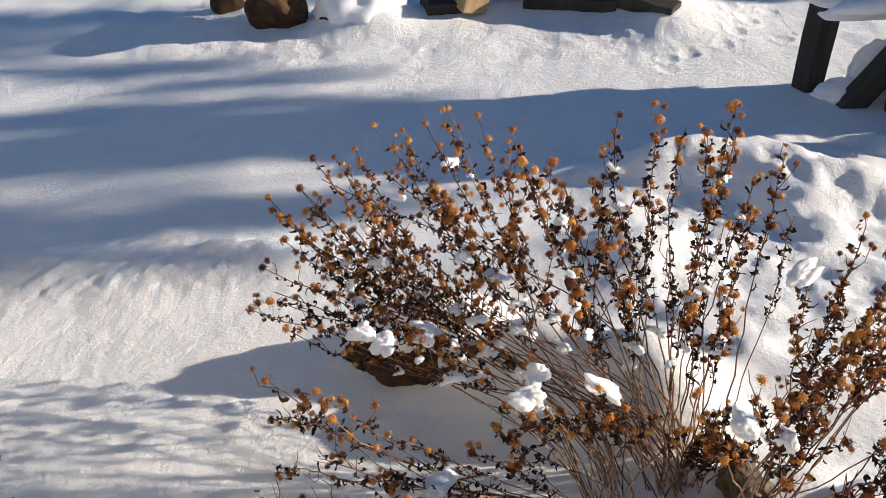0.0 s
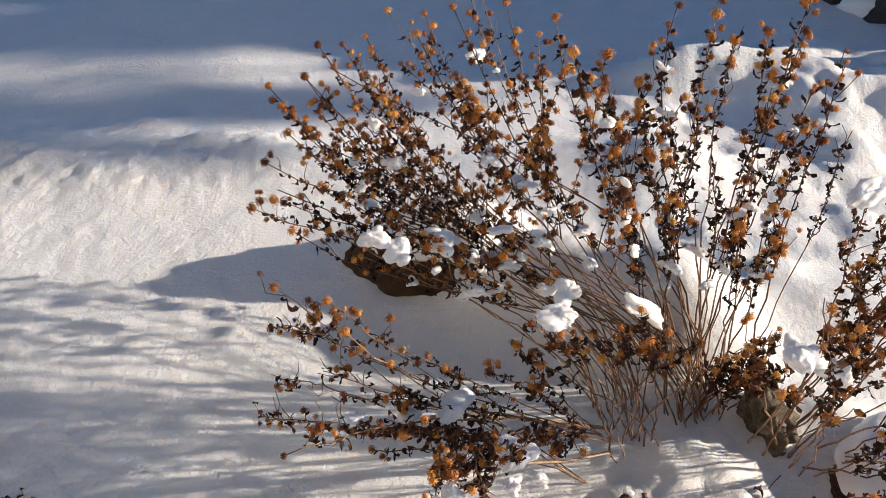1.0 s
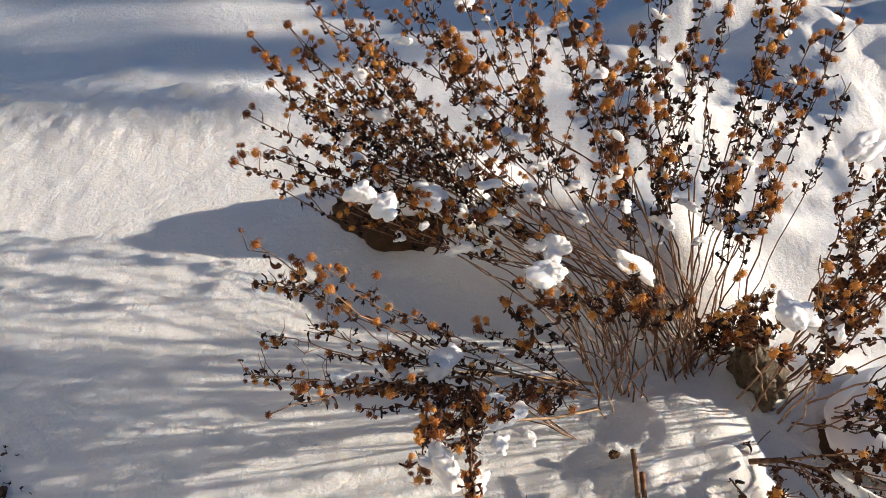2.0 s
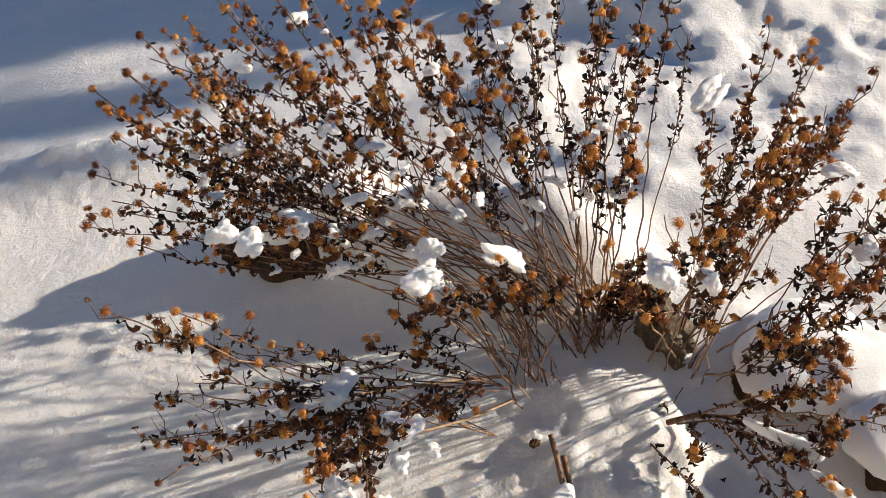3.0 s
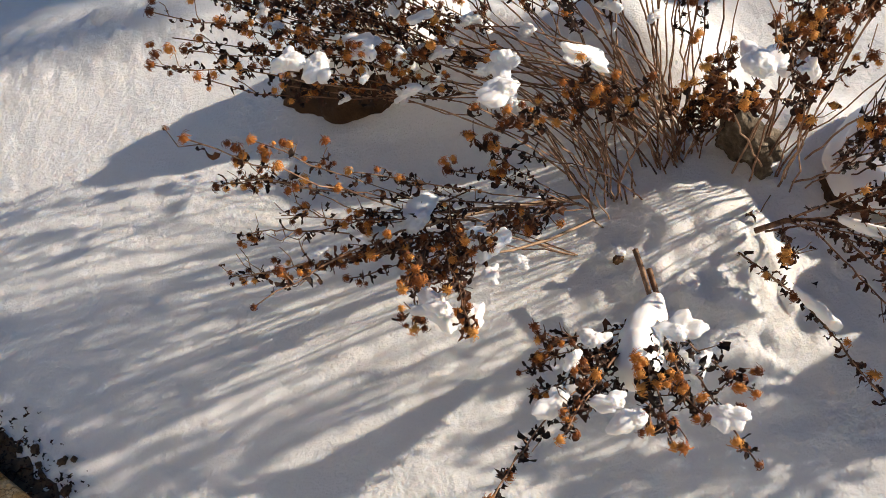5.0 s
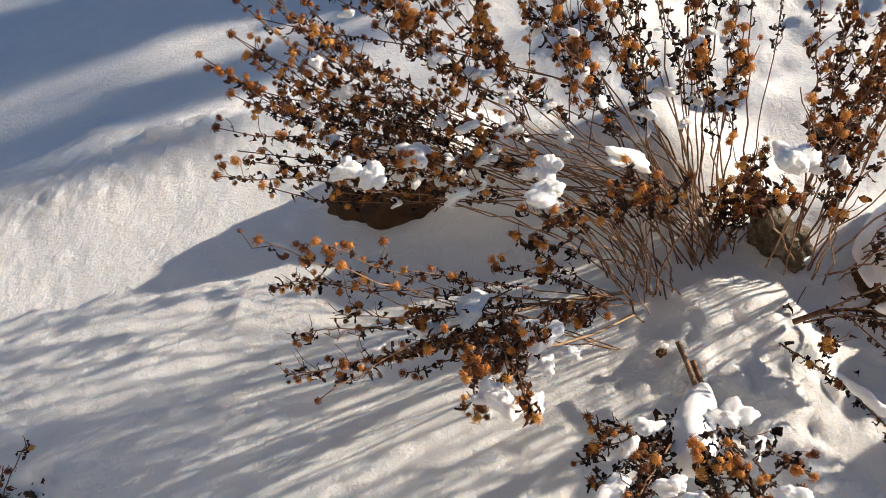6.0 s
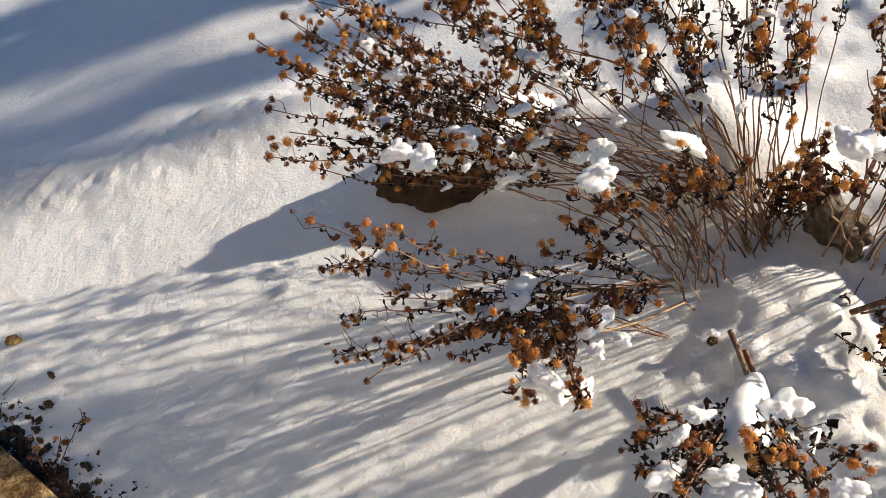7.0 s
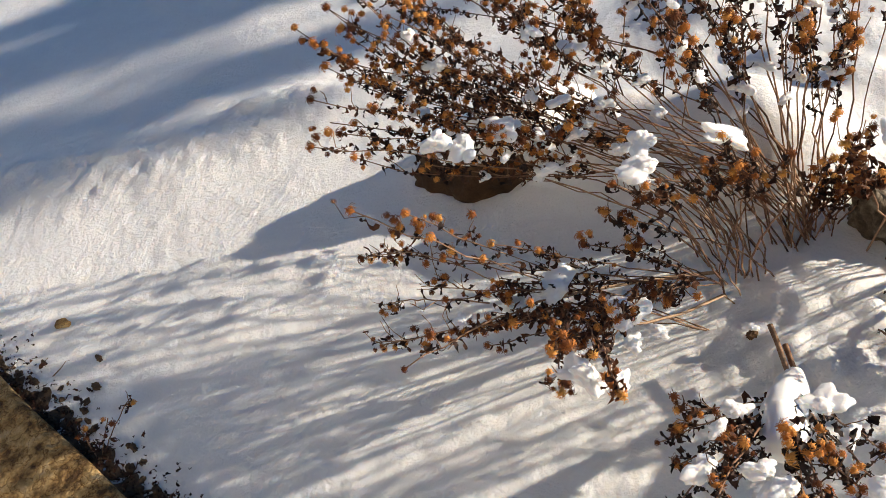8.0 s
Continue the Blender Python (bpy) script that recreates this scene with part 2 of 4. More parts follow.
def petal(verts, faces, rng, turn, start, end, radius, width):
    """A narrow strip petal that leaves the crown of the head, hangs down round it and curls in or out at its end."""
    s = len(verts)
    flare = rng.uniform(-0.25, 0.45)
    for i in range(5):
        t = i / 4
        a = start + (end - start) * t
        r = radius * (1 + flare * t * t)
        w = width * (0.7, 1.0, 1.1, 0.95, 0.35)[i]
        drift = turn + rng.uniform(-0.15, 0.15)
        r *= rng.uniform(0.88, 1.12)
        out = Vector((math.cos(drift) * math.sin(a), math.sin(drift) * math.sin(a), math.cos(a))) * r
        side = Vector((-math.sin(drift), math.cos(drift), rng.uniform(-0.5, 0.5))) * w
        verts += [out + side, out * 1.05, out - side]
    for i in range(4):
        k = s + 3 * i
        faces += [(k, k + 1, k + 4, k + 3), (k + 1, k + 2, k + 5, k + 4)]


def flower_mesh(rng):
    """A dried double flower of about unit radius: a tight shaggy ball of shrivelled petals round a core, partly bald."""
    verts, faces = [], []
    for n, start, end, radius in ((15, 0.7, 2.6, 0.6), (17, 0.5, 2.25, 0.76), (16, 0.3, 1.8, 0.9), (11, 0.1, 1.2, 1.0)):
        turn = rng.uniform(0, 6)
        for k in range(n):
            if rng.random() < 0.84:
                petal(verts, faces, rng, turn + 2 * math.pi * k / n + rng.uniform(-0.2, 0.2), start + rng.uniform(-0.1, 0.25), end + rng.uniform(-0.6, 0.35), radius * rng.uniform(0.78, 1.2), rng.uniform(0.05, 0.09))
    bm = bmesh.new()
    bmesh.ops.create_icosphere(bm, subdivisions=1, radius=0.56)
    s = len(verts)
    verts += [v.co.copy() for v in bm.verts]
    faces += [tuple(s + v.index for v in f.verts) for f in bm.faces]
    bm.free()
    return mesh("flower_head", verts, faces, PETAL)


def calyx_mesh():
    verts, faces = [], []
    tube(verts, faces, [Vector((0, 0, -0.35)), Vector((0, 0, -0.1)), Vector((0, 0, 0.12)), Vector((0, 0, 0.25))], 0.12, 0.4, 6)
    return mesh("calyx", verts, faces, CALYX)


def leaf_verts(rng):
    """A shrivelled lobed leaf of unit length on a short stalk, curled, crinkled and twisted."""
    verts, faces = [], []
    widths = (0.015, 0.05, 0.22, 0.16, 0.28, 0.2, 0.2, 0.05)
    curl, twist, pitch = rng.uniform(0.25, 0.8) * rng.choice((-1, 1)), rng.uniform(-0.45, 0.45), rng.uniform(-0.2, 0.2)
    p, roll = Vector((0, 0, 0)), 0.0
    for i, w in enumerate(widths):
        side = Vector((0, math.cos(roll), math.sin(roll)))
        up = Vector((-math.sin(pitch), 0, math.cos(pitch)))
        wa, wb = w * rng.uniform(0.6, 1.2), w * rng.uniform(0.6, 1.2)
        verts += [p + side * wa + up * wa * rng.uniform(-0.2, 1.3), p.copy(), p - side * wb + up * wb * rng.uniform(-0.2, 1.3)]
        p = p + Vector((math.cos(pitch), 0, math.sin(pitch))) * 0.155
        pitch += curl * rng.uniform(0.5, 1.5)
        roll += twist
    for i in range(len(widths) - 1):
        a = 3 * i
        faces += [(a, a + 1, a + 4, a + 3), (a + 1, a + 2, a + 5, a + 4)]
    return verts, faces


kit = random.Random(5)
FLOWERS = [flower_mesh(kit) for _ in range(9)]
CALYXES = [calyx_mesh()]
LEAF_SHAPES = [leaf_verts(kit) for _ in range(14)]
LEAVES = [mesh("leaf", v, f, LEAF) for v, f in LEAF_SHAPES]
UP = Vector((0, 0, 1))
SNOW_SPOTS = {}  # places on the stems of each plant where snow can lie


def rand_dir(rng):
    return Vector((rng.gauss(0, 1), rng.gauss(0, 1), rng.gauss(0, 1))).normalized()


def aim(p, d, size, rng):
    """Pose at p whose z axis follows d, with a random spin."""
    return Matrix.Translation(p) @ d.to_track_quat("Z", "Y").to_matrix().to_4x4() @ Matrix.Rotation(rng.uniform(0, 6.28), 4, "Z") @ Matrix.Diagonal((size, size, size, 1))


def aim_leaf(p, d, size, rng):
    return Matrix.Translation(p) @ d.to_track_quat("X", "Z").to_matrix().to_4x4() @ Matrix.Rotation(rng.uniform(0, 6.28), 4, "X") @ Matrix.Diagonal((size, size * rng.uniform(0.6, 1.1), size, 1))


def plant(label, stems, seed, shoots=8, leaves=20, flower=0.0132, bow=(-0.14, 0.14), rise=(-0.03, 0.09), bloom=0.8, thick=0.0021, first=0.36, flowers_from=0.55, reach=0.075, forks=1, tip_flower=True, upturn=0.0, fork_up=0.0, stand=0.0, group="dried flower plants"):
    """A clump: each stem is (foot, tip) and may fork; short shoots with flower heads leave its upper part, curled leaves hang from it."""
    rng = random.Random(seed)
    foot = stems[0][0]
    root = tagged(new("dried_flower_plant"), label, "plant", group)
    root.location = foot
    singles, heads, rest_v, rest_f = 0, 0, [], []

    def add_leaf(p, d):
        nonlocal singles
        size = rng.uniform(0.011, 0.03)
        d = (d + rand_dir(rng) * 0.5 - UP * 0.9).normalized()
        m = aim_leaf(p, d, size, rng)
        k = rng.randrange(len(LEAVES))
        if singles < 170:
            put("leaf", LEAVES[k], root, m)
            singles += 1
        else:
            s = len(rest_v)
            rest_v.extend(m @ v for v in LEAF_SHAPES[k][0])
            rest_f.extend(tuple(s + i for i in f) for f in LEAF_SHAPES[k][1])

    def add_flower(p, d, size):
        nonlocal heads
        heads += 1
        if heads < 300:
            head = put("flower_head", rng.choice(FLOWERS), root, aim(p, d, size * rng.uniform(0.52, 0.76), rng))
            put("calyx", CALYXES[0], head)

    def axis(verts, faces, a, b, r0, r1, n, start, bloom_from, shoot_n, leaf_n):
        run = b - a
        mid = a + run * 0.5 + Vector((run.x, run.y, 0)) * rng.uniform(*bow) + UP * run.length * rng.uniform(*rise) + rand_dir(rng) * run.length * 0.08
        near, late = a.lerp(mid, 0.67), b.lerp(mid, 0.67) - UP * run.length * upturn * rng.uniform(0.5, 1.5)
        near = near.lerp(a + UP * run.length * rng.uniform(0.2, 0.36) + run * 0.14, stand)
        pts = []
        for i in range(n + 1):
            t = i / n
            w = rand_dir(rng) * run.length * 0.008 if 0 < i < n else Vector()
            pts.append(a * (1 - t) ** 3 + near * 3 * t * (1 - t) ** 2 + late * 3 * t * t * (1 - t) + b * t ** 3 + w)
        tube(verts, faces, pts, r0, r1, 5)

        def along(t):
            i = min(int(t * n), n - 1)
            return pts[i].lerp(pts[i + 1], t * n - i), (pts[i + 1] - pts[i]).normalized()
        for _ in range(rng.randint(4, 8) if bloom > 0.62 else 2):
            p, d = along(rng.uniform(0.8, 0.99))
            add_flower(p + rand_dir(rng) * flower * 1.1, (d + UP * 0.2 + rand_dir(rng) * 0.9).normalized(), flower * rng.uniform(0.6, 1.0))
            add_leaf(p, rand_dir(rng))
        if tip_flower:
            add_flower(b, (along(0.99)[1] + UP * 0.3 + rand_dir(rng) * 0.5).normalized(), flower * rng.uniform(0.8, 1.15))
        for k in range(shoot_n):
            t = bloom_from + (0.98 - bloom_from) * (k + rng.random()) / shoot_n
            p, d = along(t)
            length = reach * rng.uniform(0.3, 1.0)
            q = (d * 0.7 + rand_dir(rng) * 0.8 + UP * (0.35 + 3 * upturn)).normalized()
            e1 = p + q * length * 0.55 + rand_dir(rng) * 0.006
            e2 = p + (q * 0.8 + UP * 0.3).normalized() * length + rand_dir(rng) * 0.01
            tube(verts, faces, [p, e1, e2], 0.0012, 0.0008, 3)
            if rng.random() < bloom:
                for _ in range(rng.choice((1, 1, 2, 3))):
                    add_flower(e2 + rand_dir(rng) * flower * 0.8, ((e2 - e1).normalized() + rand_dir(rng) * 0.7 - UP * 0.15).normalized(), flower * rng.uniform(0.55, 1.05))
            for _ in range(rng.randint(0, 2)):
                add_leaf(p.lerp(e2, rng.random()), rand_dir(rng))
        for k in range(leaf_n):
            p, d = along(start + (0.97 - start) * (k + rng.random()) / leaf_n)
            add_leaf(p, (rand_dir(rng) + d * 0.3).normalized())
        return along

    for a, b in stems:
        verts, faces = [], []
        a, b = a - foot, b - foot
        along = axis(verts, faces, a, b, thick * rng.uniform(0.7, 1.2), 0.0011, 14, first, flowers_from, shoots, leaves)
        SNOW_SPOTS.setdefault(label, []).extend(foot + along(t)[0] for t in (0.6, 0.7, 0.8, 0.9))
        for _ in range(forks):
            p, d = along(rng.uniform(0.5, 0.76))
            side = (rand_dir(rng) * 0.55 + (b - a).normalized() * (1 - fork_up) + UP * fork_up).normalized()
            axis(verts, faces, p, p + side * (b - p).length * rng.uniform(0.55, 0.9), 0.0015, 0.0009, 7, 0.2, 0.35, max(2, shoots // 2), leaves // 3)
        put("stem", mesh("stem", verts, faces, STEM), root)
    if rest_v:
        tagged(put("leaves", mesh("leaves", rest_v, rest_f, LEAF), root), kind="stuff")
    return root


def feet(rng, x0, x1, y0, y1):
    x, y = rng.uniform(x0, x1), rng.uniform(y0, y1)
    return Vector((x, y, gz(x, y) - 0.02))


def stems_to(tips, extra, spread, seed, x0, x1, y0, y1, low=0.8):
    """One stem to each tip, and extra ones between neighbouring tips, somewhat shorter."""
    rng = random.Random(seed)
    out = []
    tips = [Vector(t) for t in tips]
    goals = list(tips)
    for _ in range(extra):
        a = rng.choice(tips)
        b = sorted(tips, key=lambda q: (q - a).length)[rng.randint(1, min(4, len(tips) - 1))]
        goals.append(a.lerp(b, rng.random()) + rand_dir(rng) * spread)
    cx, cy = sum(t.x for t in tips) / len(tips), sum(t.y for t in tips) / len(tips)
    tufts = [(rng.uniform(x0, x1), rng.uniform(y0, y1)) for _ in range(max(3, len(goals) // 2))]
    for i, g in enumerate(goals):
        tx, ty = rng.choice(tufts)
        f = feet(rng, tx - 0.03, tx + 0.03, ty - 0.025, ty + 0.025)
        # feet lean to the side on which the tip stands
        f.x += 0.15 * max(-1, min(1, (g.x - cx))) * (x1 - x0)
        f.y += 0.3 * max(-1, min(1, (g.y - cy))) * (y1 - y0)
        if i >= len(tips):
            g = f + (g - f) * rng.uniform(low, 1.0)
        out.append((f, g))
    return out


LEFT_TIPS = [
    (-0.47, 1.91, 0.51), (-0.37, 1.86, 0.56), (-0.37, 2.05, 0.55), (-0.30, 1.99, 0.58), (-0.24, 1.97, 0.61), (-0.19, 2.0, 0.66),
    (-0.10, 1.67, 0.75), (-0.09, 1.77, 0.75), (0.02, 1.71, 0.82), (0.0, 1.85, 0.76), (0.08, 1.9, 0.72), (-0.03, 1.68, 0.8),
    (0.15, 1.54, 0.84), (-0.41, 1.45, 0.49), (-0.36, 1.5, 0.47), (-0.27, 1.66, 0.54), (-0.27, 1.53, 0.43), (-0.10, 1.41, 0.45),
    (-0.07, 1.40, 0.44), (0.07, 1.50, 0.42), (-0.2, 1.42, 0.40), (-0.05, 1.6, 0.62), (-0.2, 1.75, 0.6), (0.0, 1.5, 0.6),
    (-0.33, 1.7, 0.5), (-0.15, 1.85, 0.6), (-0.41, 1.78, 0.53), (-0.38, 1.68, 0.52), (-0.4, 1.55, 0.53), (-0.32, 1.6, 0.52), (-0.28, 1.5, 0.5),
    (-0.32, 1.38, 0.49), (-0.17, 1.5, 0.49), (-0.09, 1.5, 0.5), (-0.24, 1.4, 0.47), (-0.37, 1.5, 0.5), (-0.22, 1.55, 0.53), (-0.14, 1.6, 0.55),
    (-0.32, 1.75, 0.57), (-0.22, 1.7, 0.58), (-0.31, 1.85, 0.59),
]
RIGHT_TIPS = [
    (0.16, 1.34, 0.87), (0.19, 1.38, 0.81), (0.25, 1.53, 0.72), (0.31, 1.54, 0.72), (0.35, 1.56, 0.82), (0.45, 1.63, 0.81),
    (0.51, 1.67, 0.74), (0.55, 1.62, 0.78), (0.57, 1.53, 0.88), (0.59, 1.56, 0.81), (0.75, 1.71, 0.68), (0.54, 1.31, 0.56),
    (0.23, 1.16, 0.74), (0.66, 1.62, 0.66),
    (0.31, 1.4, 0.66), (0.36, 1.36, 0.6), (0.5, 1.42, 0.59), (0.49, 1.36, 0.53), (0.58, 1.4, 0.53), (0.65, 1.55, 0.63), (0.42, 1.5, 0.66), (0.57, 1.5, 0.63), (0.75, 1.6, 0.59), (0.45, 1.45, 0.61), (0.36, 1.5, 0.68), (0.29, 1.32, 0.56),
]
SIDE_TIPS = [
    (0.49, 0.99, 0.64), (0.63, 1.14, 0.50), (0.77, 1.36, 0.50), (0.75, 1.22, 0.60), (0.46, 1.12, 0.47), (0.97, 1.55, 0.55),
    (0.85, 1.5, 0.59), (0.89, 1.3, 0.57), (0.95, 1.35, 0.57), (0.77, 1.2, 0.61), (0.69, 1.15, 0.57), (0.66, 1.1, 0.51), (0.71, 1.4, 0.59),
]
OUTER_TIPS = [
    (0.80, 1.00, 0.56), (0.76, 0.96, 0.52), (0.73, 0.93, 0.44), (0.84, 1.08, 0.60), (0.72, 0.98, 0.40), (0.86, 0.98, 0.52),
    (0.68, 1.02, 0.40), (0.92, 1.08, 0.58), (0.78, 1.0, 0.36), (0.84, 1.0, 0.40),
]
LEFT_STEMS = stems_to(LEFT_TIPS[:13] + LEFT_TIPS[:4], 2, 0.05, 1, 0.32, 0.56, 1.34, 1.5)
for share, seed in ((0, 11), (1, 71)):
    plant("tall brown dried flowers leaning over a snow-capped rock", LEFT_STEMS[share::2], seed, bow=(-0.45, -0.2), rise=(0.04, 0.18), forks=1, shoots=8, leaves=24, reach=0.045, flower=0.0138, first=0.72, flowers_from=0.62, upturn=0.42, fork_up=0.8, stand=0.65)
plant("dense brown dried flowers spreading low over a rock", stems_to(LEFT_TIPS[13:], 2, 0.04, 9, 0.31, 0.54, 1.32, 1.46, 0.92), 19, bow=(-0.42, -0.16), rise=(0.2, 0.36), forks=0, shoots=6, leaves=24, reach=0.05, flower=0.0142, first=0.7, flowers_from=0.68, upturn=0.22, fork_up=0.7, stand=0.65)
plant("upright brown dried flowers with bare lower stems in snow", stems_to(RIGHT_TIPS, 0, 0.06, 2, 0.36, 0.58, 1.30, 1.48), 12, forks=0, shoots=6, leaves=24, flowers_from=0.66, first=0.66, upturn=0.05, flower=0.014, bloom=0.75)
plant("dried flowers on long slanting stems beside a grey rock", stems_to(SIDE_TIPS, 3, 0.04, 3, 0.58, 0.68, 1.26, 1.36), 13, forks=1, shoots=6, leaves=38, bloom=0.5, thick=0.0022, first=0.6, flowers_from=0.7)
plant("dense dark dried plant leaning over a snowy rock", stems_to(OUTER_TIPS, 1, 0.05, 4, 0.68, 0.9, 1.24, 1.34), 14, forks=1, shoots=5, leaves=23, first=0.5, bloom=0.3, flowers_from=0.68)

MIDDLE_TIPS = [(0.25, 1.13, 0.5), (0.3, 1.12, 0.48), (0.28, 1.14, 0.53), (0.12, 1.24, 0.40), (0.17, 1.2, 0.41), (0.22, 1.18, 0.44), (0.27, 1.16, 0.46), (0.33, 1.14, 0.48), (0.38, 1.13, 0.47), (0.44, 1.12, 0.45), (0.2, 1.26, 0.36), (0.14, 1.18, 0.36)]
plant("short leafy dried stems holding lumps of snow", stems_to(MIDDLE_TIPS, 0, 0.03, 31, 0.32, 0.44, 1.26, 1.34), 32, rise=(0.02, 0.1), shoots=4, leaves=11, first=0.72, flowers_from=0.75, bloom=0.2, reach=0.04, forks=0, thick=0.0022, stand=0.5)
CLUMPED = [(0.545, 1.345, 0.19), (0.57, 1.335, 0.2), (0.60, 1.33, 0.2), (0.625, 1.325, 0.19), (0.53, 1.36, 0.16), (0.59, 1.34, 0.17), (0.65, 1.34, 0.2), (0.56, 1.35, 0.22)]
plant("dark matted dried leaves and flowers against a grey rock", stems_to(CLUMPED, 1, 0.03, 61, 0.49, 0.55, 1.36, 1.4), 62, shoots=3, leaves=18, first=0.55, flowers_from=0.75, bloom=0.2, reach=0.035, forks=0, thick=0.002)

# branches bent down by the snow
FLOPPED = [
    (-0.28, 1.00, 0.33), (-0.15, 1.09, 0.25), (-0.03, 0.90, 0.42), (-0.12, 1.16, 0.29), (-0.10, 1.05, 0.30), (-0.03, 0.98, 0.32),
    (0.04, 0.80, 0.40), (-0.05, 0.87, 0.37), (0.05, 0.95, 0.40), (0.10, 1.0, 0.34), (-0.2, 1.06, 0.30), (0.15, 1.05, 0.28),
]


def on_path(points, t):
    """A place at the share t of a bent line."""
    t *= len(points) - 1
    i = min(int(t), len(points) - 2)
    return Vector(points[i]).lerp(Vector(points[i + 1]), t - i)


def stems_from(path, tips, seed, lo=0.3, hi=1.0):
    """Stems that leave a bent main branch towards their tips."""
    rng = random.Random(seed)
    return [(on_path(path, rng.uniform(lo, hi)), Vector(t) + rand_dir(rng) * 0.015) for t in tips]


BENT = [(0.33, 1.245, 0.02), (0.27, 1.25, 0.10), (0.18, 1.22, 0.14), (0.07, 1.17, 0.2), (-0.02, 1.13, 0.23)]
plant("bent brown branches with dried flowers lying over snow", stems_from(BENT, FLOPPED + FLOPPED[1:9], 5, 0.3), 15, shoots=4, leaves=28, first=0.12, flowers_from=0.4, reach=0.05, forks=0, bloom=0.5, flower=0.0124)
ARM = [(Vector((0.27, 1.2, gz(0.27, 1.2) - 0.02)), Vector(t)) for t in ((-0.29, 1.12, 0.58), (-0.23, 1.2, 0.48), (-0.38, 1.43, 0.19), (-0.39, 1.24, 0.12))]
plant("thin bent stem with a few dark flower heads", ARM, 16, shoots=3, leaves=7, first=0.6, flowers_from=0.8, reach=0.06, thick=0.002, forks=0)
HANGING = [(0.06, 1.24, 0.28), (-0.04, 1.21, 0.32), (-0.12, 1.22, 0.36), (0.12, 1.2, 0.26), (-0.18, 1.18, 0.38), (-0.2, 1.12, 0.34), (0.1, 1.3, 0.3)]
plant("leafy brown branches drooping over shaded snow", stems_from(BENT, HANGING, 81, 0.1, 0.45), 82, shoots=4, leaves=18, first=0.4, flowers_from=0.6, bloom=0.35, reach=0.045, forks=0, thick=0.0018)
TWIGS = [(Vector(a), Vector(b)) for a, b in (((-0.12, 1.2, 0.27), (-0.387, 1.438, 0.19)), ((-0.12, 1.13, 0.24), (-0.39, 1.24, 0.12)), ((-0.14, 1.16, 0.26), (-0.37, 1.32, 0.15)), ((0.0, 1.2, 0.2), (-0.28, 1.3, 0.2)))]
plant("bare thin twigs reaching out over sunlit snow", TWIGS, 33, shoots=5, leaves=4, first=0.2, flowers_from=0.3, bloom=0.0, reach=0.06, forks=1, thick=0.0014, tip_flower=False)
FRONT = [
    (0.16, 0.83, 0.25), (0.17, 0.77, 0.30), (0.13, 0.94, 0.15), (0.10, 0.91, 0.12), (0.12, 0.84, 0.15), (0.25, 0.73, 0.30),
    (0.29, 0.74, 0.28), (0.39, 0.72, 0.26), (0.32, 0.68, 0.30), (0.14, 0.70, 0.33), (0.02, 0.64, 0.30), (0.34, 0.60, 0.33),
    (0.22, 0.66, 0.31), (0.12, 0.67, 0.33), (0.24, 0.61, 0.35),
]
STUB = [(0.352, 1.10, 0.05), (0.345, 1.0, 0.06), (0.30, 0.92, 0.13), (0.26, 0.82, 0.2)]
plant("flattened dried flowers weighed down by snow clumps", stems_from(STUB, FRONT, 6, 0.35), 17, shoots=4, leaves=36, first=0.1, flowers_from=0.55, reach=0.055, forks=0, flower=0.0128, bloom=0.6)
LOW = [
    (0.75, 0.84, 0.17), (0.69, 0.75, 0.14), (0.73, 0.92, 0.15), (0.83, 0.98, 0.10), (0.76, 1.04, 0.20),
    (0.57, 1.01, 0.09), (0.81, 1.01, 0.20), (0.73, 0.81, 0.16), (0.88, 0.9, 0.2),
]
BROKEN = [(0.58, 1.13, 0.02), (0.63, 1.115, 0.06), (0.675, 1.09, 0.075), (0.74, 1.0, 0.12)]
plant("low dark broken branches spreading over shaded snow", stems_from(BROKEN, LOW, 7, 0.25), 18, shoots=4, leaves=24, first=0.1, bloom=0.25, flowers_from=0.5, reach=0.05, forks=1)

TRAILING = [(0.534, 1.091, 0.03), (0.549, 1.002, 0.075), (0.572, 0.937, 0.09), (0.603, 0.846, 0.07), (0.622, 0.783, 0.05), (0.657, 0.715, 0.03)]
plant("long thin leafy stem trailing over shaded snow", [(Vector(a), Vector(b)) for a, b in zip(TRAILING, TRAILING[1:])], 34, bow=(0.0, 0.0), rise=(0.0, 0.02), shoots=1, leaves=9, first=0.05, flowers_from=0.3, bloom=0.0, reach=0.03, forks=0, thick=0.0022, tip_flower=False)


# ---- snow clumps held by the plants ----
def clump_mesh(rng, sx, sy, sz):
    bm = bmesh.new()
    bmesh.ops.create_icosphere(bm, subdivisions=4, radius=1)
    off = Vector((rng.uniform(0, 50), rng.uniform(0, 50), 0))
    for v in bm.verts:
        c = v.co.normalized()
        r = 1 + 0.3 * noise.noise(c * 1.1 + off) + 0.14 * noise.noise(c * 2.6 + off) + 0.05 * noise.noise(c * 6 + off)
        v.co = c * r
        if v.co.z < 0:
            v.co.z *= 0.6
        v.co = Vector((v.co.x * sx, v.co.y * sy, v.co.z * sz))
    return bm_mesh("snow_clump", bm, CLUMP)


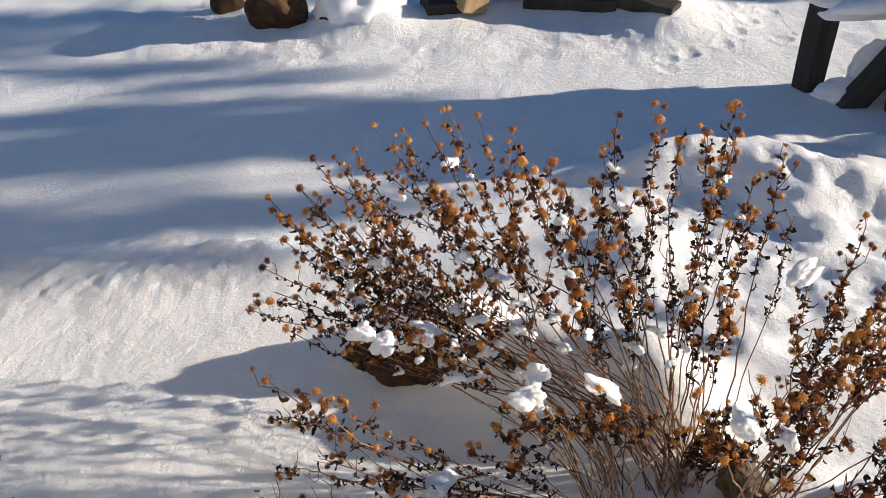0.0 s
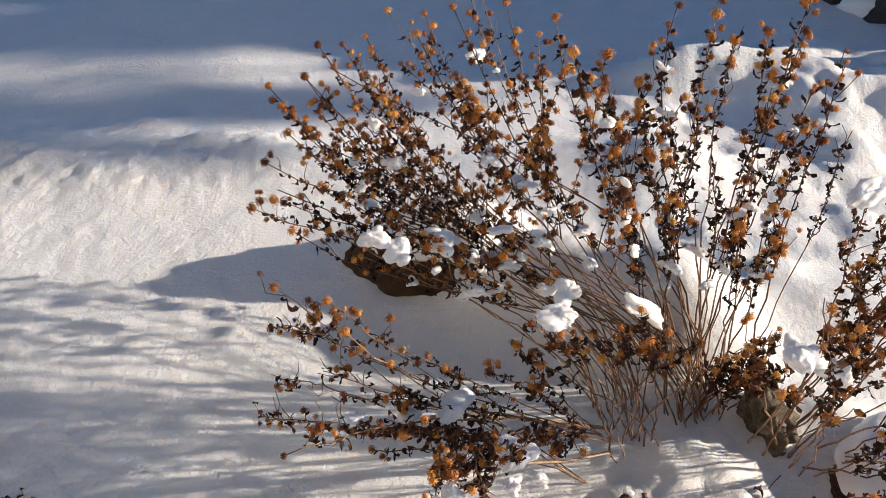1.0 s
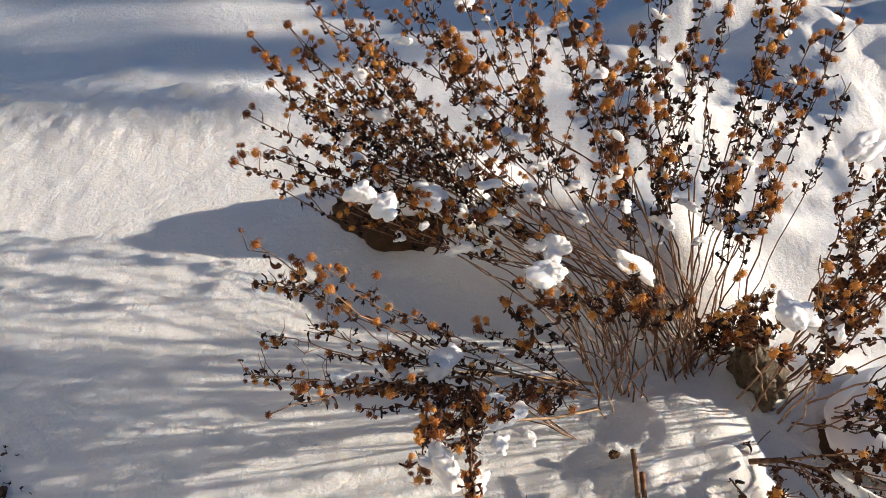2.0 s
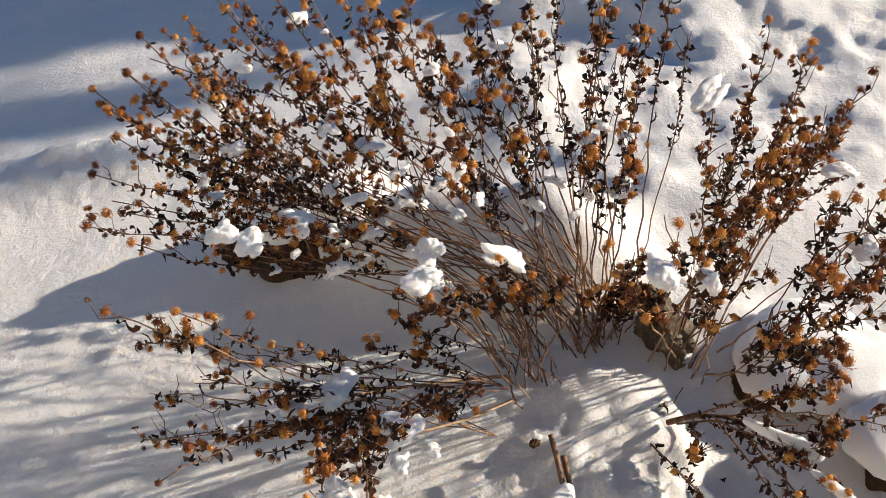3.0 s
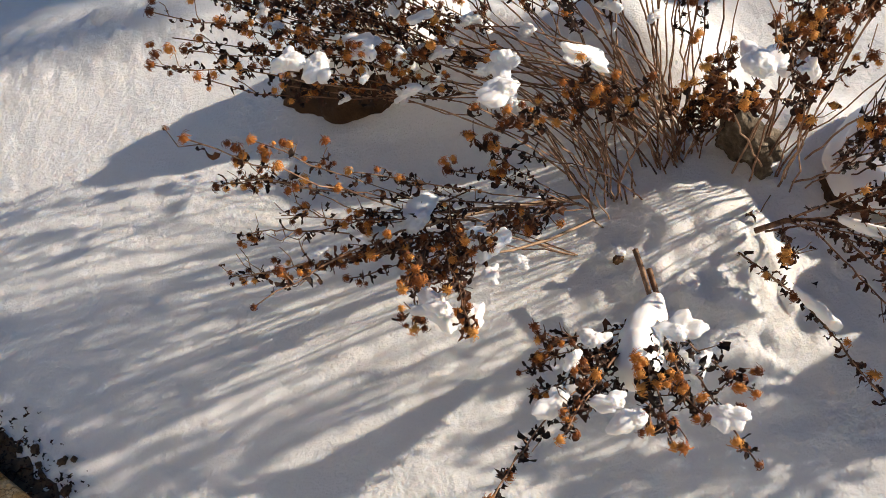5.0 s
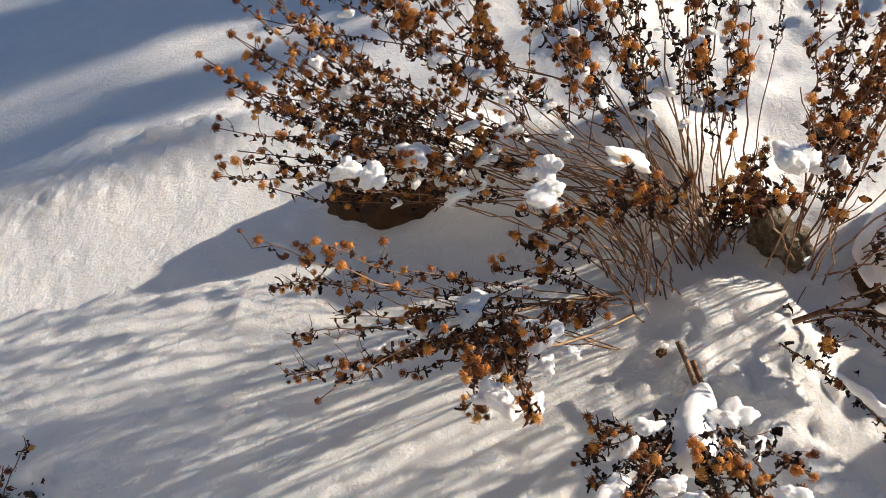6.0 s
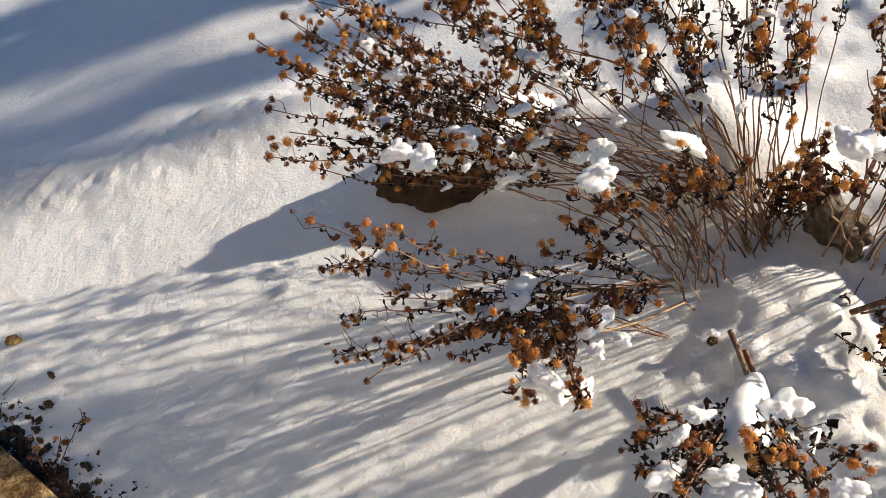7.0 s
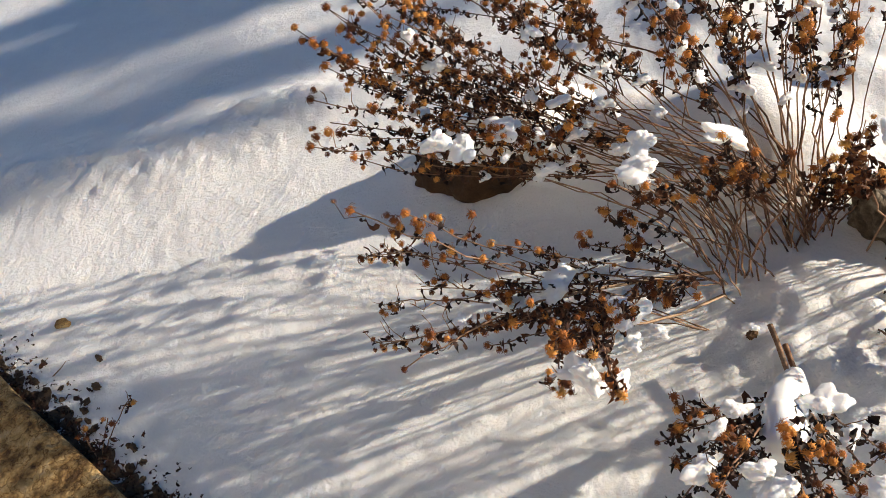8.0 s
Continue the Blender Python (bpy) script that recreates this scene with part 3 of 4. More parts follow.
def drift_mesh(rng, lumps, stretch=(1, 1, 1)):
    """Lumps (offset, radius) round one middle grown into one closed piece of snow, drawn out by stretch."""
    bm = bmesh.new()
    bmesh.ops.create_icosphere(bm, subdivisions=5, radius=1)
    off = Vector((rng.uniform(0, 50), rng.uniform(0, 50), 0))
    lumps = [(Vector(o), r) for o, r in lumps]
    mean = sum(r for _, r in lumps) / len(lumps)
    for v in bm.verts:
        c = v.co.normalized()
        total = (0.35 * mean) ** 7
        for o, r in lumps:
            along = c.dot(o)
            disc = along * along - o.length_squared + r * r
            d = along + math.sqrt(disc) if disc > 0 else along * 0.8
            total += max(d, 0.0) ** 7
        far = total ** (1 / 7)
        far *= 1 + 0.3 * noise.noise(c * 1.2 + off) + 0.2 * noise.noise(c * 2.6 + off) + 0.07 * noise.noise(c * 5.5 + off) + 0.02 * noise.noise(c * 14 + off)
        p = c * far
        if p.z < 0:
            p.z *= 0.6
        v.co = Vector((p.x * stretch[0], p.y * stretch[1], p.z * stretch[2]))
    return bm_mesh("snow_clump", bm, CLUMP)


def ridge_mesh(rng, length, radius):
    """A rounded ridge of snow along x, thin at its start, swollen and sunken along its way."""
    verts, faces = [], []
    rings, sides = 40, 28
    off = Vector((rng.uniform(0, 50), rng.uniform(0, 50), 0))
    for i in range(rings + 1):
        t = i / rings
        x = (-math.cos(math.pi * t) * 0.5) * (length + radius)
        w = radius * math.sqrt(max(0.0, math.sin(math.pi * t))) * (0.55 + 0.55 * t ** 1.3)
        for k in range(sides):
            a = 2 * math.pi * k / sides
            n = Vector((x / radius, math.cos(a), math.sin(a)))
            r = w * (1 + 0.36 * noise.noise(n * 0.75 + off) + 0.16 * noise.noise(n * 1.7 + off) + 0.03 * noise.noise(n * 4.5 + off))
            z = math.sin(a) * r
            verts.append(Vector((x, math.cos(a) * r, z if z > 0 else z * 0.6)))
    for i in range(rings):
        for k in range(sides):
            a, b = i * sides + k, i * sides + (k + 1) % sides
            faces.append((a, a + sides, b + sides, b))
    return mesh("snow_clump", verts, faces, CLUMP)


def snow_clump(rng, p, sx, sy, sz, turn=0.0, tilt=0.0, label="small clump of white snow caught on dried stems"):
    lumps = [((0, 0, 0), 0.6)]
    for _ in range(rng.randint(3, 5)):
        lumps.append(((rng.uniform(-0.8, 0.8), rng.uniform(-0.8, 0.8), rng.uniform(-0.3, 0.1)), rng.uniform(0.3, 0.6)))
    ob = new("snow_clump", drift_mesh(rng, lumps, (sx, sy, sz)))
    ob.matrix_basis = Matrix.Translation(p) @ Euler((0, tilt, turn)).to_matrix().to_4x4()
    return tagged(ob, label, "snow", "snow clumps on plants")


def snow_drift(rng, a, b, radius, label):
    """Snow lying along the line from a, where it is thin, to b."""
    a, b = Vector(a), Vector(b)
    ob = new("snow_clump", ridge_mesh(rng, (b - a).length, radius))
    ob.matrix_basis = Matrix.Translation((a + b) / 2) @ (b - a).to_track_quat("X", "Z").to_matrix().to_4x4()
    return tagged(ob, label, "snow", "snow clumps on plants")


srng = random.Random(21)
# x, y, z, size: rounded lumps
LUMPS_BACK = [
    (-0.17, 1.38, 0.475, 0.032), (-0.12, 1.38, 0.455, 0.03), (-0.04, 1.42, 0.44, 0.033), (0.02, 1.45, 0.35, 0.04),
    (0.07, 1.45, 0.45, 0.02), (0.05, 1.6, 0.53, 0.025), (0.17, 1.22, 0.44, 0.034), (0.19, 1.3, 0.43, 0.03), (0.11, 1.5, 0.52, 0.022),
    (0.23, 1.16, 0.755, 0.013), (0.02, 1.75, 0.67, 0.028), (-0.1, 1.7, 0.61, 0.022), (0.04, 1.5, 0.58, 0.02), (0.52, 1.08, 0.49, 0.038),
    (0.86, 1.1, 0.45, 0.04), (0.88, 1.25, 0.49, 0.03), (0.30, 1.35, 0.5, 0.02),
]
LUMPS_FRONT = [
    (-0.02, 1.14, 0.27, 0.045), (-0.09, 1.14, 0.26, 0.028), (0.08, 1.02, 0.33, 0.035), (0.0, 0.88, 0.37, 0.035), (0.04, 0.86, 0.36, 0.028),
    (0.08, 0.95, 0.33, 0.022), (-0.19, 1.1, 0.295, 0.02), (0.13, 1.0, 0.28, 0.02), (0.17, 0.81, 0.28, 0.018), (0.13, 0.74, 0.3, 0.026),
    (0.34, 0.87, 0.18, 0.03), (0.22, 0.69, 0.3, 0.026), (0.35, 0.79, 0.22, 0.018), (0.21, 0.88, 0.2, 0.025), (0.20, 0.72, 0.3, 0.022), (0.33, 0.66, 0.32, 0.02),
]
for x, y, z, s in LUMPS_BACK + LUMPS_FRONT:
    s *= 0.85
    snow_clump(srng, (x, y, z), s * srng.uniform(1.1, 1.5), s * srng.uniform(0.8, 1.2), s * srng.uniform(0.6, 0.85), srng.uniform(0, 3))
SPOTS = [p for name in ("tall brown dried flowers leaning over a snow-capped rock", "dense brown dried flowers spreading low over a rock", "upright brown dried flowers with bare lower stems in snow") for p in SNOW_SPOTS[name]]
for p in srng.sample(SPOTS, 60):
    q = srng.uniform(0.009, 0.021)
    snow_clump(srng, p, q * srng.uniform(0.9, 1.6), q, q * srng.uniform(0.6, 0.9), srng.uniform(0, 3), srng.uniform(-0.4, 0.4))
snow_clump(srng, (0.285, 1.16, 0.515), 0.05, 0.026, 0.024, -0.15, 0.62, "long wedge of snow lying on bent stems")
snow_drift(srng, (0.34, 0.99, 0.09), (0.25, 0.79, 0.22), 0.042, "large elongated clump of snow on flattened flowers")
snow_clump(srng, (0.60, 1.1, 0.43), 0.025, 0.03, 0.04, 0.2, 0.3)
for a, b, r in (((0.68, 1.03, 0.14), (0.755, 0.93, 0.16), 0.017), ((0.73, 0.9, 0.165), (0.76, 0.84, 0.17), 0.012), ((0.567, 0.941, 0.105), (0.603, 0.865, 0.09), 0.013)):
    snow_drift(srng, a, b, r, "ridge of snow along a low broken branch")
snow_clump(srng, (0.68, 1.36, 0.6), 0.06, 0.02, 0.02, 0.6, -0.2, "ridge of snow along a slanting stem")


# ---- rocks ----
def rock_mesh(name, rng, sx, sy, sz, mat, rough=0.35, flat=0.55):
    """An angular boulder: a ball cut by random planes, then weathered."""
    bm = bmesh.new()
    bmesh.ops.create_icosphere(bm, subdivisions=5, radius=1)
    planes = [(rand_dir(rng), rng.uniform(flat, max(0.9, flat + 0.15))) for _ in range(11)]
    off = Vector((rng.uniform(0, 40), rng.uniform(0, 40), 3))
    for v in bm.verts:
        c = v.co.copy()
        for nrm, d in planes:
            over = c.dot(nrm) - d
            if over > 0:
                c -= nrm * over * 0.92
        c *= 1 + rough * 0.3 * noise.noise(c * 2.2 + off) + rough * 0.1 * noise.noise(c * 7 + off) + rough * 0.05 * noise.noise(c * 19 + off)
        v.co = Vector((c.x * sx, c.y * sy, c.z * sz))
    return bm_mesh(name, bm, mat)


def rock(rng, p, sx, sy, sz, mat, label, turn=0.0, cap=None, rough=0.35, flat=0.55):
    ob = tagged(new("rock", rock_mesh("rock", rng, sx, sy, sz, mat, rough, flat)), label, "rock", "garden rocks")
    ob.matrix_basis = Matrix.Translation(p) @ Matrix.Rotation(turn, 4, "Z")
    if cap:
        dx, dy, dz, cx, cy, cz = cap
        snow = new("snow_clump", clump_mesh(rng, cx, cy, cz))
        snow.matrix_basis = Matrix.Translation((p[0] + dx, p[1] + dy, p[2] + dz)) @ Matrix.Rotation(turn, 4, "Z")
        tagged(snow, "thick rounded cap of snow resting on a rock", "snow", "snow caps on rocks")
    return ob


rrng = random.Random(8)
rock(rrng, (-0.085, 1.885, 0.02), 0.235, 0.14, 0.12, ROCK_BROWN, "dark brown rock with snow on top under dried flowers", 0.05, (0.03, -0.03, 0.105, 0.2, 0.09, 0.08), 0.5, 0.75)
rock(rrng, (0.65, 1.36, 0.01), 0.08, 0.085, 0.125, ROCK_GREY, "rough grey rock with lichen half buried in snow", 0.4, None, 1.5, 0.5)
rock(rrng, (0.90, 1.22, 0.0), 0.155, 0.12, 0.05, ROCK_BROWN, "brown rock almost hidden under a snow cap", 0.0, (0.02, 0.0, 0.03, 0.15, 0.135, 0.045))
rock(rrng, (0.97, 1.0, 0.0), 0.10, 0.08, 0.08, ROCK_BROWN, "brown rock almost hidden under a snow cap", 0.5, (0.0, 0.01, 0.05, 0.11, 0.09, 0.045))
rock(rrng, (-1.14, 5.0, 0.14), 0.2, 0.16, 0.2, ROCK_BROWN, "brown boulder with snow on top at the far bank", 0.3, (0.04, 0.0, 0.17, 0.2, 0.16, 0.11))
rock(rrng, (-1.52, 5.25, 0.14), 0.12, 0.1, 0.12, ROCK_BROWN, "brown boulder with snow on top at the far bank", 0.9, (-0.02, -0.02, 0.09, 0.16, 0.14, 0.08))
rock(rrng, (-0.72, 4.98, 0.04), 0.2, 0.16, 0.10, ROCK_BROWN, "dark stone buried under a large snow heap", 0.0, (0.08, 0.02, 0.04, 0.27, 0.2, 0.2))
rock(rrng, (0.3, 5.25, 0.15), 0.2, 0.12, 0.16, ROCK_BROWN, "dark stone beside snow-covered timbers", 0.0, (0.0, 0.0, 0.14, 0.19, 0.12, 0.06))


def box(name, sx, sy, sz, mat, bevel=0.006, rag=0.004, seed=0):
    """A bevelled, slightly uneven block, centred."""
    bm = bmesh.new()
    bmesh.ops.create_cube(bm, size=1)
    bmesh.ops.scale(bm, vec=(sx, sy, sz), verts=bm.verts)
    bmesh.ops.bevel(bm, geom=bm.edges[:], offset=bevel, segments=2, affect="EDGES", profile=0.6)
    bmesh.ops.subdivide_edges(bm, edges=[e for e in bm.edges if e.calc_length() > 0.05], cuts=6, use_grid_fill=True)
    for v in bm.verts:
        v.co += Vector((noise.noise(v.co * 9 + Vector((seed, 0, 0))), noise.noise(v.co * 9 + Vector((0, seed, 5))), noise.noise(v.co * 9 + Vector((3, 0, seed))))) * rag
    return bm_mesh(name, bm, mat, False)


# ---- timbers on the far bank ----
def timber(p, size, turn, tilt, mat, label, seed):
    ob = tagged(new("timber", box("timber", *size, mat, 0.01, 0.008, seed)), label, "timber", "old timbers on the bank")
    ob.matrix_basis = Matrix.Translation(p) @ Euler((tilt[0], tilt[1], turn)).to_matrix().to_4x4()
    return ob


timber((-0.1, 5.06, 0.11), (0.34, 0.2, 0.12), 0.3, (0.3, 0.1), TIMBER, "dark weathered timber under snow on the bank", 5)
# lit face of the dark block above, as a paler piece of its own
timber((0.03, 4.99, 0.15), (0.17, 0.13, 0.13), 0.6, (0.25, 0.25), SUNLIT_WOOD, "paler timber piece painted as the block's sunlit face", 1)
timber((0.62, 4.98, 0.12), (0.55, 0.14, 0.12), -0.25, (0.3, 0.1), TIMBER, "dark weathered timber under snow on the bank", 2)
timber((0.92, 4.88, 0.15), (0.62, 0.12, 0.10), -0.55, (0.2, 0.2), TIMBER, "dark weathered timber leaning on the bank", 3)

# ---- heavy timber bench at the right, with a table added out of view ----
bench = tagged(new("picnic_table"), "heavy dark timber bench in snow with an added unseen table", "table")
bench.location = (1.9, 3.55, 0)


def bench_part(name, size, at, rot=(0, 0, 0), seed=0, label=""):
    return put(name, box(name, *size, TIMBER, 0.01, 0.004, seed), bench, Matrix.Translation(at) @ Euler(rot).to_matrix().to_4x4(), label)


bench_part("bench_leg", (0.10, 0.11, 0.5), (-0.285, 0.235, 0.14), (0.0, 0.06, 0.35), 1)
bench_part("bench_seat", (0.62, 0.24, 0.06), (0.11, 0.27, 0.36), (0, 0, 0.02), 6)
bench_part("brace", (0.10, 0.09, 0.78), (0.0, 0.0, 0.26), (0.0, 0.6, 0.0), 5)
bench_part("brace", (0.10, 0.09, 0.5), (-0.02, -0.1, 0.18), (0.0, -0.05, 0.0), 7)
# table top and legs added out of view to cast the long shade band
for k, (px, py) in enumerate(((0.5, -0.35), (0.5, 0.3), (1.6, -0.35), (1.6, 0.3))):
    bench_part("leg", (0.12, 0.12, 0.8), (px, py, 0.33), (0, 0, 0.1), 10 + k)
for k in range(5):
    bench_part("plank", (1.6, 0.14, 0.05), (1.1, -0.22 + 0.155 * k, 0.745), (0, 0, 0), 20 + k)
trng = random.Random(3)
for p, size in (((2.98, 3.62, 0.8), (0.75, 0.36, 0.09)), ((1.63, 3.8, 0.405), (0.10, 0.10, 0.045)), ((1.95, 3.78, 0.385), (0.36, 0.19, 0.11)), ((1.88, 3.72, 0.06), (0.13, 0.09, 0.17)), ((2.05, 3.6, 0.36), (0.14, 0.09, 0.06)), ((1.72, 3.64, 0.02), (0.12, 0.09, 0.06))):
    ob = tagged(new("snow_clump", clump_mesh(trng, *size)), "thick blanket of snow on a timber table", "snow", "snow on the table")
    ob.location = p

# ---- cut stubs, bud and loose sticks by the plants ----
def stick(name, label, pts, r0, r1, mat=STEM):
    verts, faces = [], []
    base = Vector(pts[0])
    tube(verts, faces, [Vector(p) - base for p in pts], r0, r1, 6)
    ob = tagged(new(name, mesh(name, verts, faces, mat)), label, "stick", "loose sticks")
    ob.location = base
    return ob


stick("cut_stem", "thick cut stem lying in the snow", [(0.352, 1.13, 0.06), (0.352, 1.09, 0.055), (0.350, 1.04, 0.045), (0.345, 0.99, 0.06)], 0.006, 0.005)
stick("cut_stem", "thick cut stem lying in the snow", [(0.366, 1.09, 0.045), (0.364, 1.05, 0.04), (0.36, 1.0, 0.05)], 0.006, 0.005)
stick("twig", "thick bare brown twig over the snow", [(0.58, 1.13, 0.03), (0.63, 1.115, 0.06), (0.675, 1.09, 0.075), (0.74, 1.0, 0.12)], 0.006, 0.004)
stick("twig", "pale bent stem arching over the snow", [(0.331, 1.289, -0.01), (0.3, 1.295, 0.05), (0.219, 1.282, 0.08), (0.094, 1.258, 0.12), (0.0, 1.23, 0.16), (-0.06, 1.19, 0.2)], 0.0045, 0.0025, PALE_STEM)
stick("twig", "pale bent stem arching over the snow", [(0.33, 1.241, -0.01), (0.3, 1.245, 0.035), (0.211, 1.194, 0.07), (0.13, 1.15, 0.12), (0.05, 1.12, 0.17)], 0.004, 0.002, PALE_STEM)
stick("twig", "thin dark stick poking out of the snow", [(0.612, 1.185, gz(0.612, 1.185) - 0.01), (0.625, 1.193, 0.02), (0.638, 1.2, 0.035)], 0.0014, 0.001)
stick("twig", "long dark leafless twig over shaded snow", [(0.6, 1.13, 0.02), (0.66, 1.11, 0.04), (0.72, 1.06, 0.07), (0.78, 1.03, 0.1)], 0.0022, 0.0014)
stick("twig", "dark thin stick lying on shaded snow", [(0.08, 1.437, gz(0.08, 1.437) + 0.004), (0.02, 1.42, gz(0.02, 1.42) + 0.006), (-0.03, 1.39, 0.02)], 0.0015, 0.003)


bud = tagged(new("seed_head", rock_mesh("seed_head", random.Random(4), 0.012, 0.01, 0.013, CALYX, 1.2)), "dark brown seed head sunk in the snow", "seed head")
bud.location = (0.322, 1.145, gz(0.322, 1.145) + 0.005)
snow_clump(random.Random(6), (0.326, 1.152, gz(0.322, 1.145) + 0.017), 0.012, 0.01, 0.008)
for i, (x, y, size) in enumerate(((0.572, 1.165, 0.03), (0.585, 1.172, 0.026), (0.645, 1.02, 0.025))):
    curl = tagged(new("fallen_leaf", LEAVES[i + 4]), "curled brown dead leaf lying on the snow", "leaf", "fallen leaves")
    curl.matrix_basis = aim_leaf(Vector((x, y, gz(x, y) + 0.008)), Vector((0.7, 0.3 - 0.4 * i, 0.15)).normalized(), size, random.Random(i))

# ---- stone slab and litter in the near corner ----
slab_dir = Vector((0.47, -0.44, 0)).normalized()
slab = tagged(new("stone_slab", box("stone_slab", 1.6, 0.7, 0.12, SLAB, 0.015, 0.012, 4)), "rough tan stone slab edged with snow and soil", "slab")
slab.matrix_basis = Matrix.Translation(Vector((-1.235, 1.31, -0.025)) + Vector((-0.44, -0.47, 0)).normalized() * 0.35) @ Matrix.Rotation(math.atan2(slab_dir.y, slab_dir.x), 4, "Z")

pebble = tagged(new("pebble", rock_mesh("pebble", random.Random(31), 0.022, 0.018, 0.016, SLAB)), "small tan pebble lying on snow", "pebble")
pebble.location = (-1.325, 1.665, gz(-1.325, 1.665) + 0.006)

# soil and dead leaves thawed free along the slab
lrng = random.Random(41)
side_out = Vector((0.44, 0.47, 0)).normalized()
edge_a = Vector((-1.62, 1.67, 0))
# the bare strip of soil itself, ragged towards the snow
sv, sf = [], []
for i in range(131):
    u = 0.01 * i
    wide = 0.038 + 0.05 * noise.noise(Vector((u * 9, 3.1, 0))) + 0.03 * noise.noise(Vector((u * 31, 7.7, 0)))
    for k in range(9):
        p = edge_a + slab_dir * u + side_out * (-0.02 + (wide + 0.02) * k / 8)
        lift = 0.003 + 0.006 * noise.noise(Vector((p.x * 40, p.y * 40, 1))) + 0.005 * noise.noise(Vector((p.x * 130, p.y * 130, 4))) if k < 8 else -0.006
        sv.append((p.x, p.y, gz(p.x, p.y) + lift))
for i in range(130):
    for k in range(8):
        sf.append((i * 9 + k, i * 9 + k + 1, i * 9 + k + 10, i * 9 + k + 9))
tagged(new("soil", mesh("soil", sv, sf, SOIL)), "bare dark wet soil between stone slab and snow", "soil", kind="stuff")
lv, lf = [], []
for i in range(1000):
    p = edge_a + slab_dir * lrng.uniform(0, 1.15) + side_out * (abs(lrng.gauss(0, 0.045)) - 0.01)
    p.z = gz(p.x, p.y) + lrng.uniform(0.002, 0.012)
    m = aim_leaf(p, (rand_dir(lrng) * Vector((1, 1, 0.3))).normalized(), lrng.uniform(0.005, 0.02), lrng)
    v, f = LEAF_SHAPES[lrng.randrange(14)]
    k = len(lv)
    lv.extend(m @ q for q in v)
    lf.extend(tuple(k + j for j in g) for g in f)
tagged(new("leaf_litter", mesh("leaf_litter", lv, lf, LEAF)), "dark dead leaf crumbs and soil beside the stone slab", "litter", kind="stuff")
for i in range(60):
    p = edge_a + slab_dir * (0.05 + 0.018 * i) + side_out * abs(lrng.gauss(0, 0.05))
    clod = tagged(new("soil_clod", rock_mesh("soil_clod", lrng, lrng.uniform(0.006, 0.017), lrng.uniform(0.005, 0.012), lrng.uniform(0.005, 0.01), SOIL, 1.6)), "dark wet clod of soil at the slab", "soil", "soil clods")
    clod.matrix_basis = Matrix.Translation((p.x, p.y, gz(p.x, p.y) + 0.004)) @ Matrix.Rotation(math.atan2(slab_dir.y, slab_dir.x), 4, "Z")
for i in range(5):
    p = edge_a + slab_dir * (0.35 + 0.15 * i) + side_out * lrng.uniform(0.03, 0.09)
    p.z = gz(p.x, p.y)
    d = (rand_dir(lrng) * Vector((1, 1, 0.3)) + UP * 0.3).normalized() * lrng.uniform(0.03, 0.09)
    stick("twig", "thin dark broken twig beside the slab", [p, p + d * 0.5 + rand_dir(lrng) * 0.008, p + d], 0.0018, 0.0008)
for i, (x, y) in enumerate(((-1.19, 1.36), (-1.33, 1.52), (-1.05, 1.17))):
    dry = tagged(new("fallen_leaf", LEAVES[i]), "tan curled fallen leaf on dark soil", "leaf", "fallen leaves")
    dry.matrix_basis = aim_leaf(Vector((x, y, gz(x, y) + 0.01)), Vector((0.5, 0.6, 0.2)).normalized(), 0.04, lrng)


WEED = [(Vector((-1.1, 1.2, gz(-1.1, 1.2) - 0.01)), Vector(t)) for t in ((-1.01, 1.315, 0.055), (-1.06, 1.27, 0.05), (-1.12, 1.25, 0.05))]
plant("small dead weed standing at the slab's edge", WEED, 92, shoots=2, leaves=6, first=0.2, flowers_from=0.5, bloom=0.0, reach=0.03, forks=0, thick=0.0018, tip_flower=False, group="")


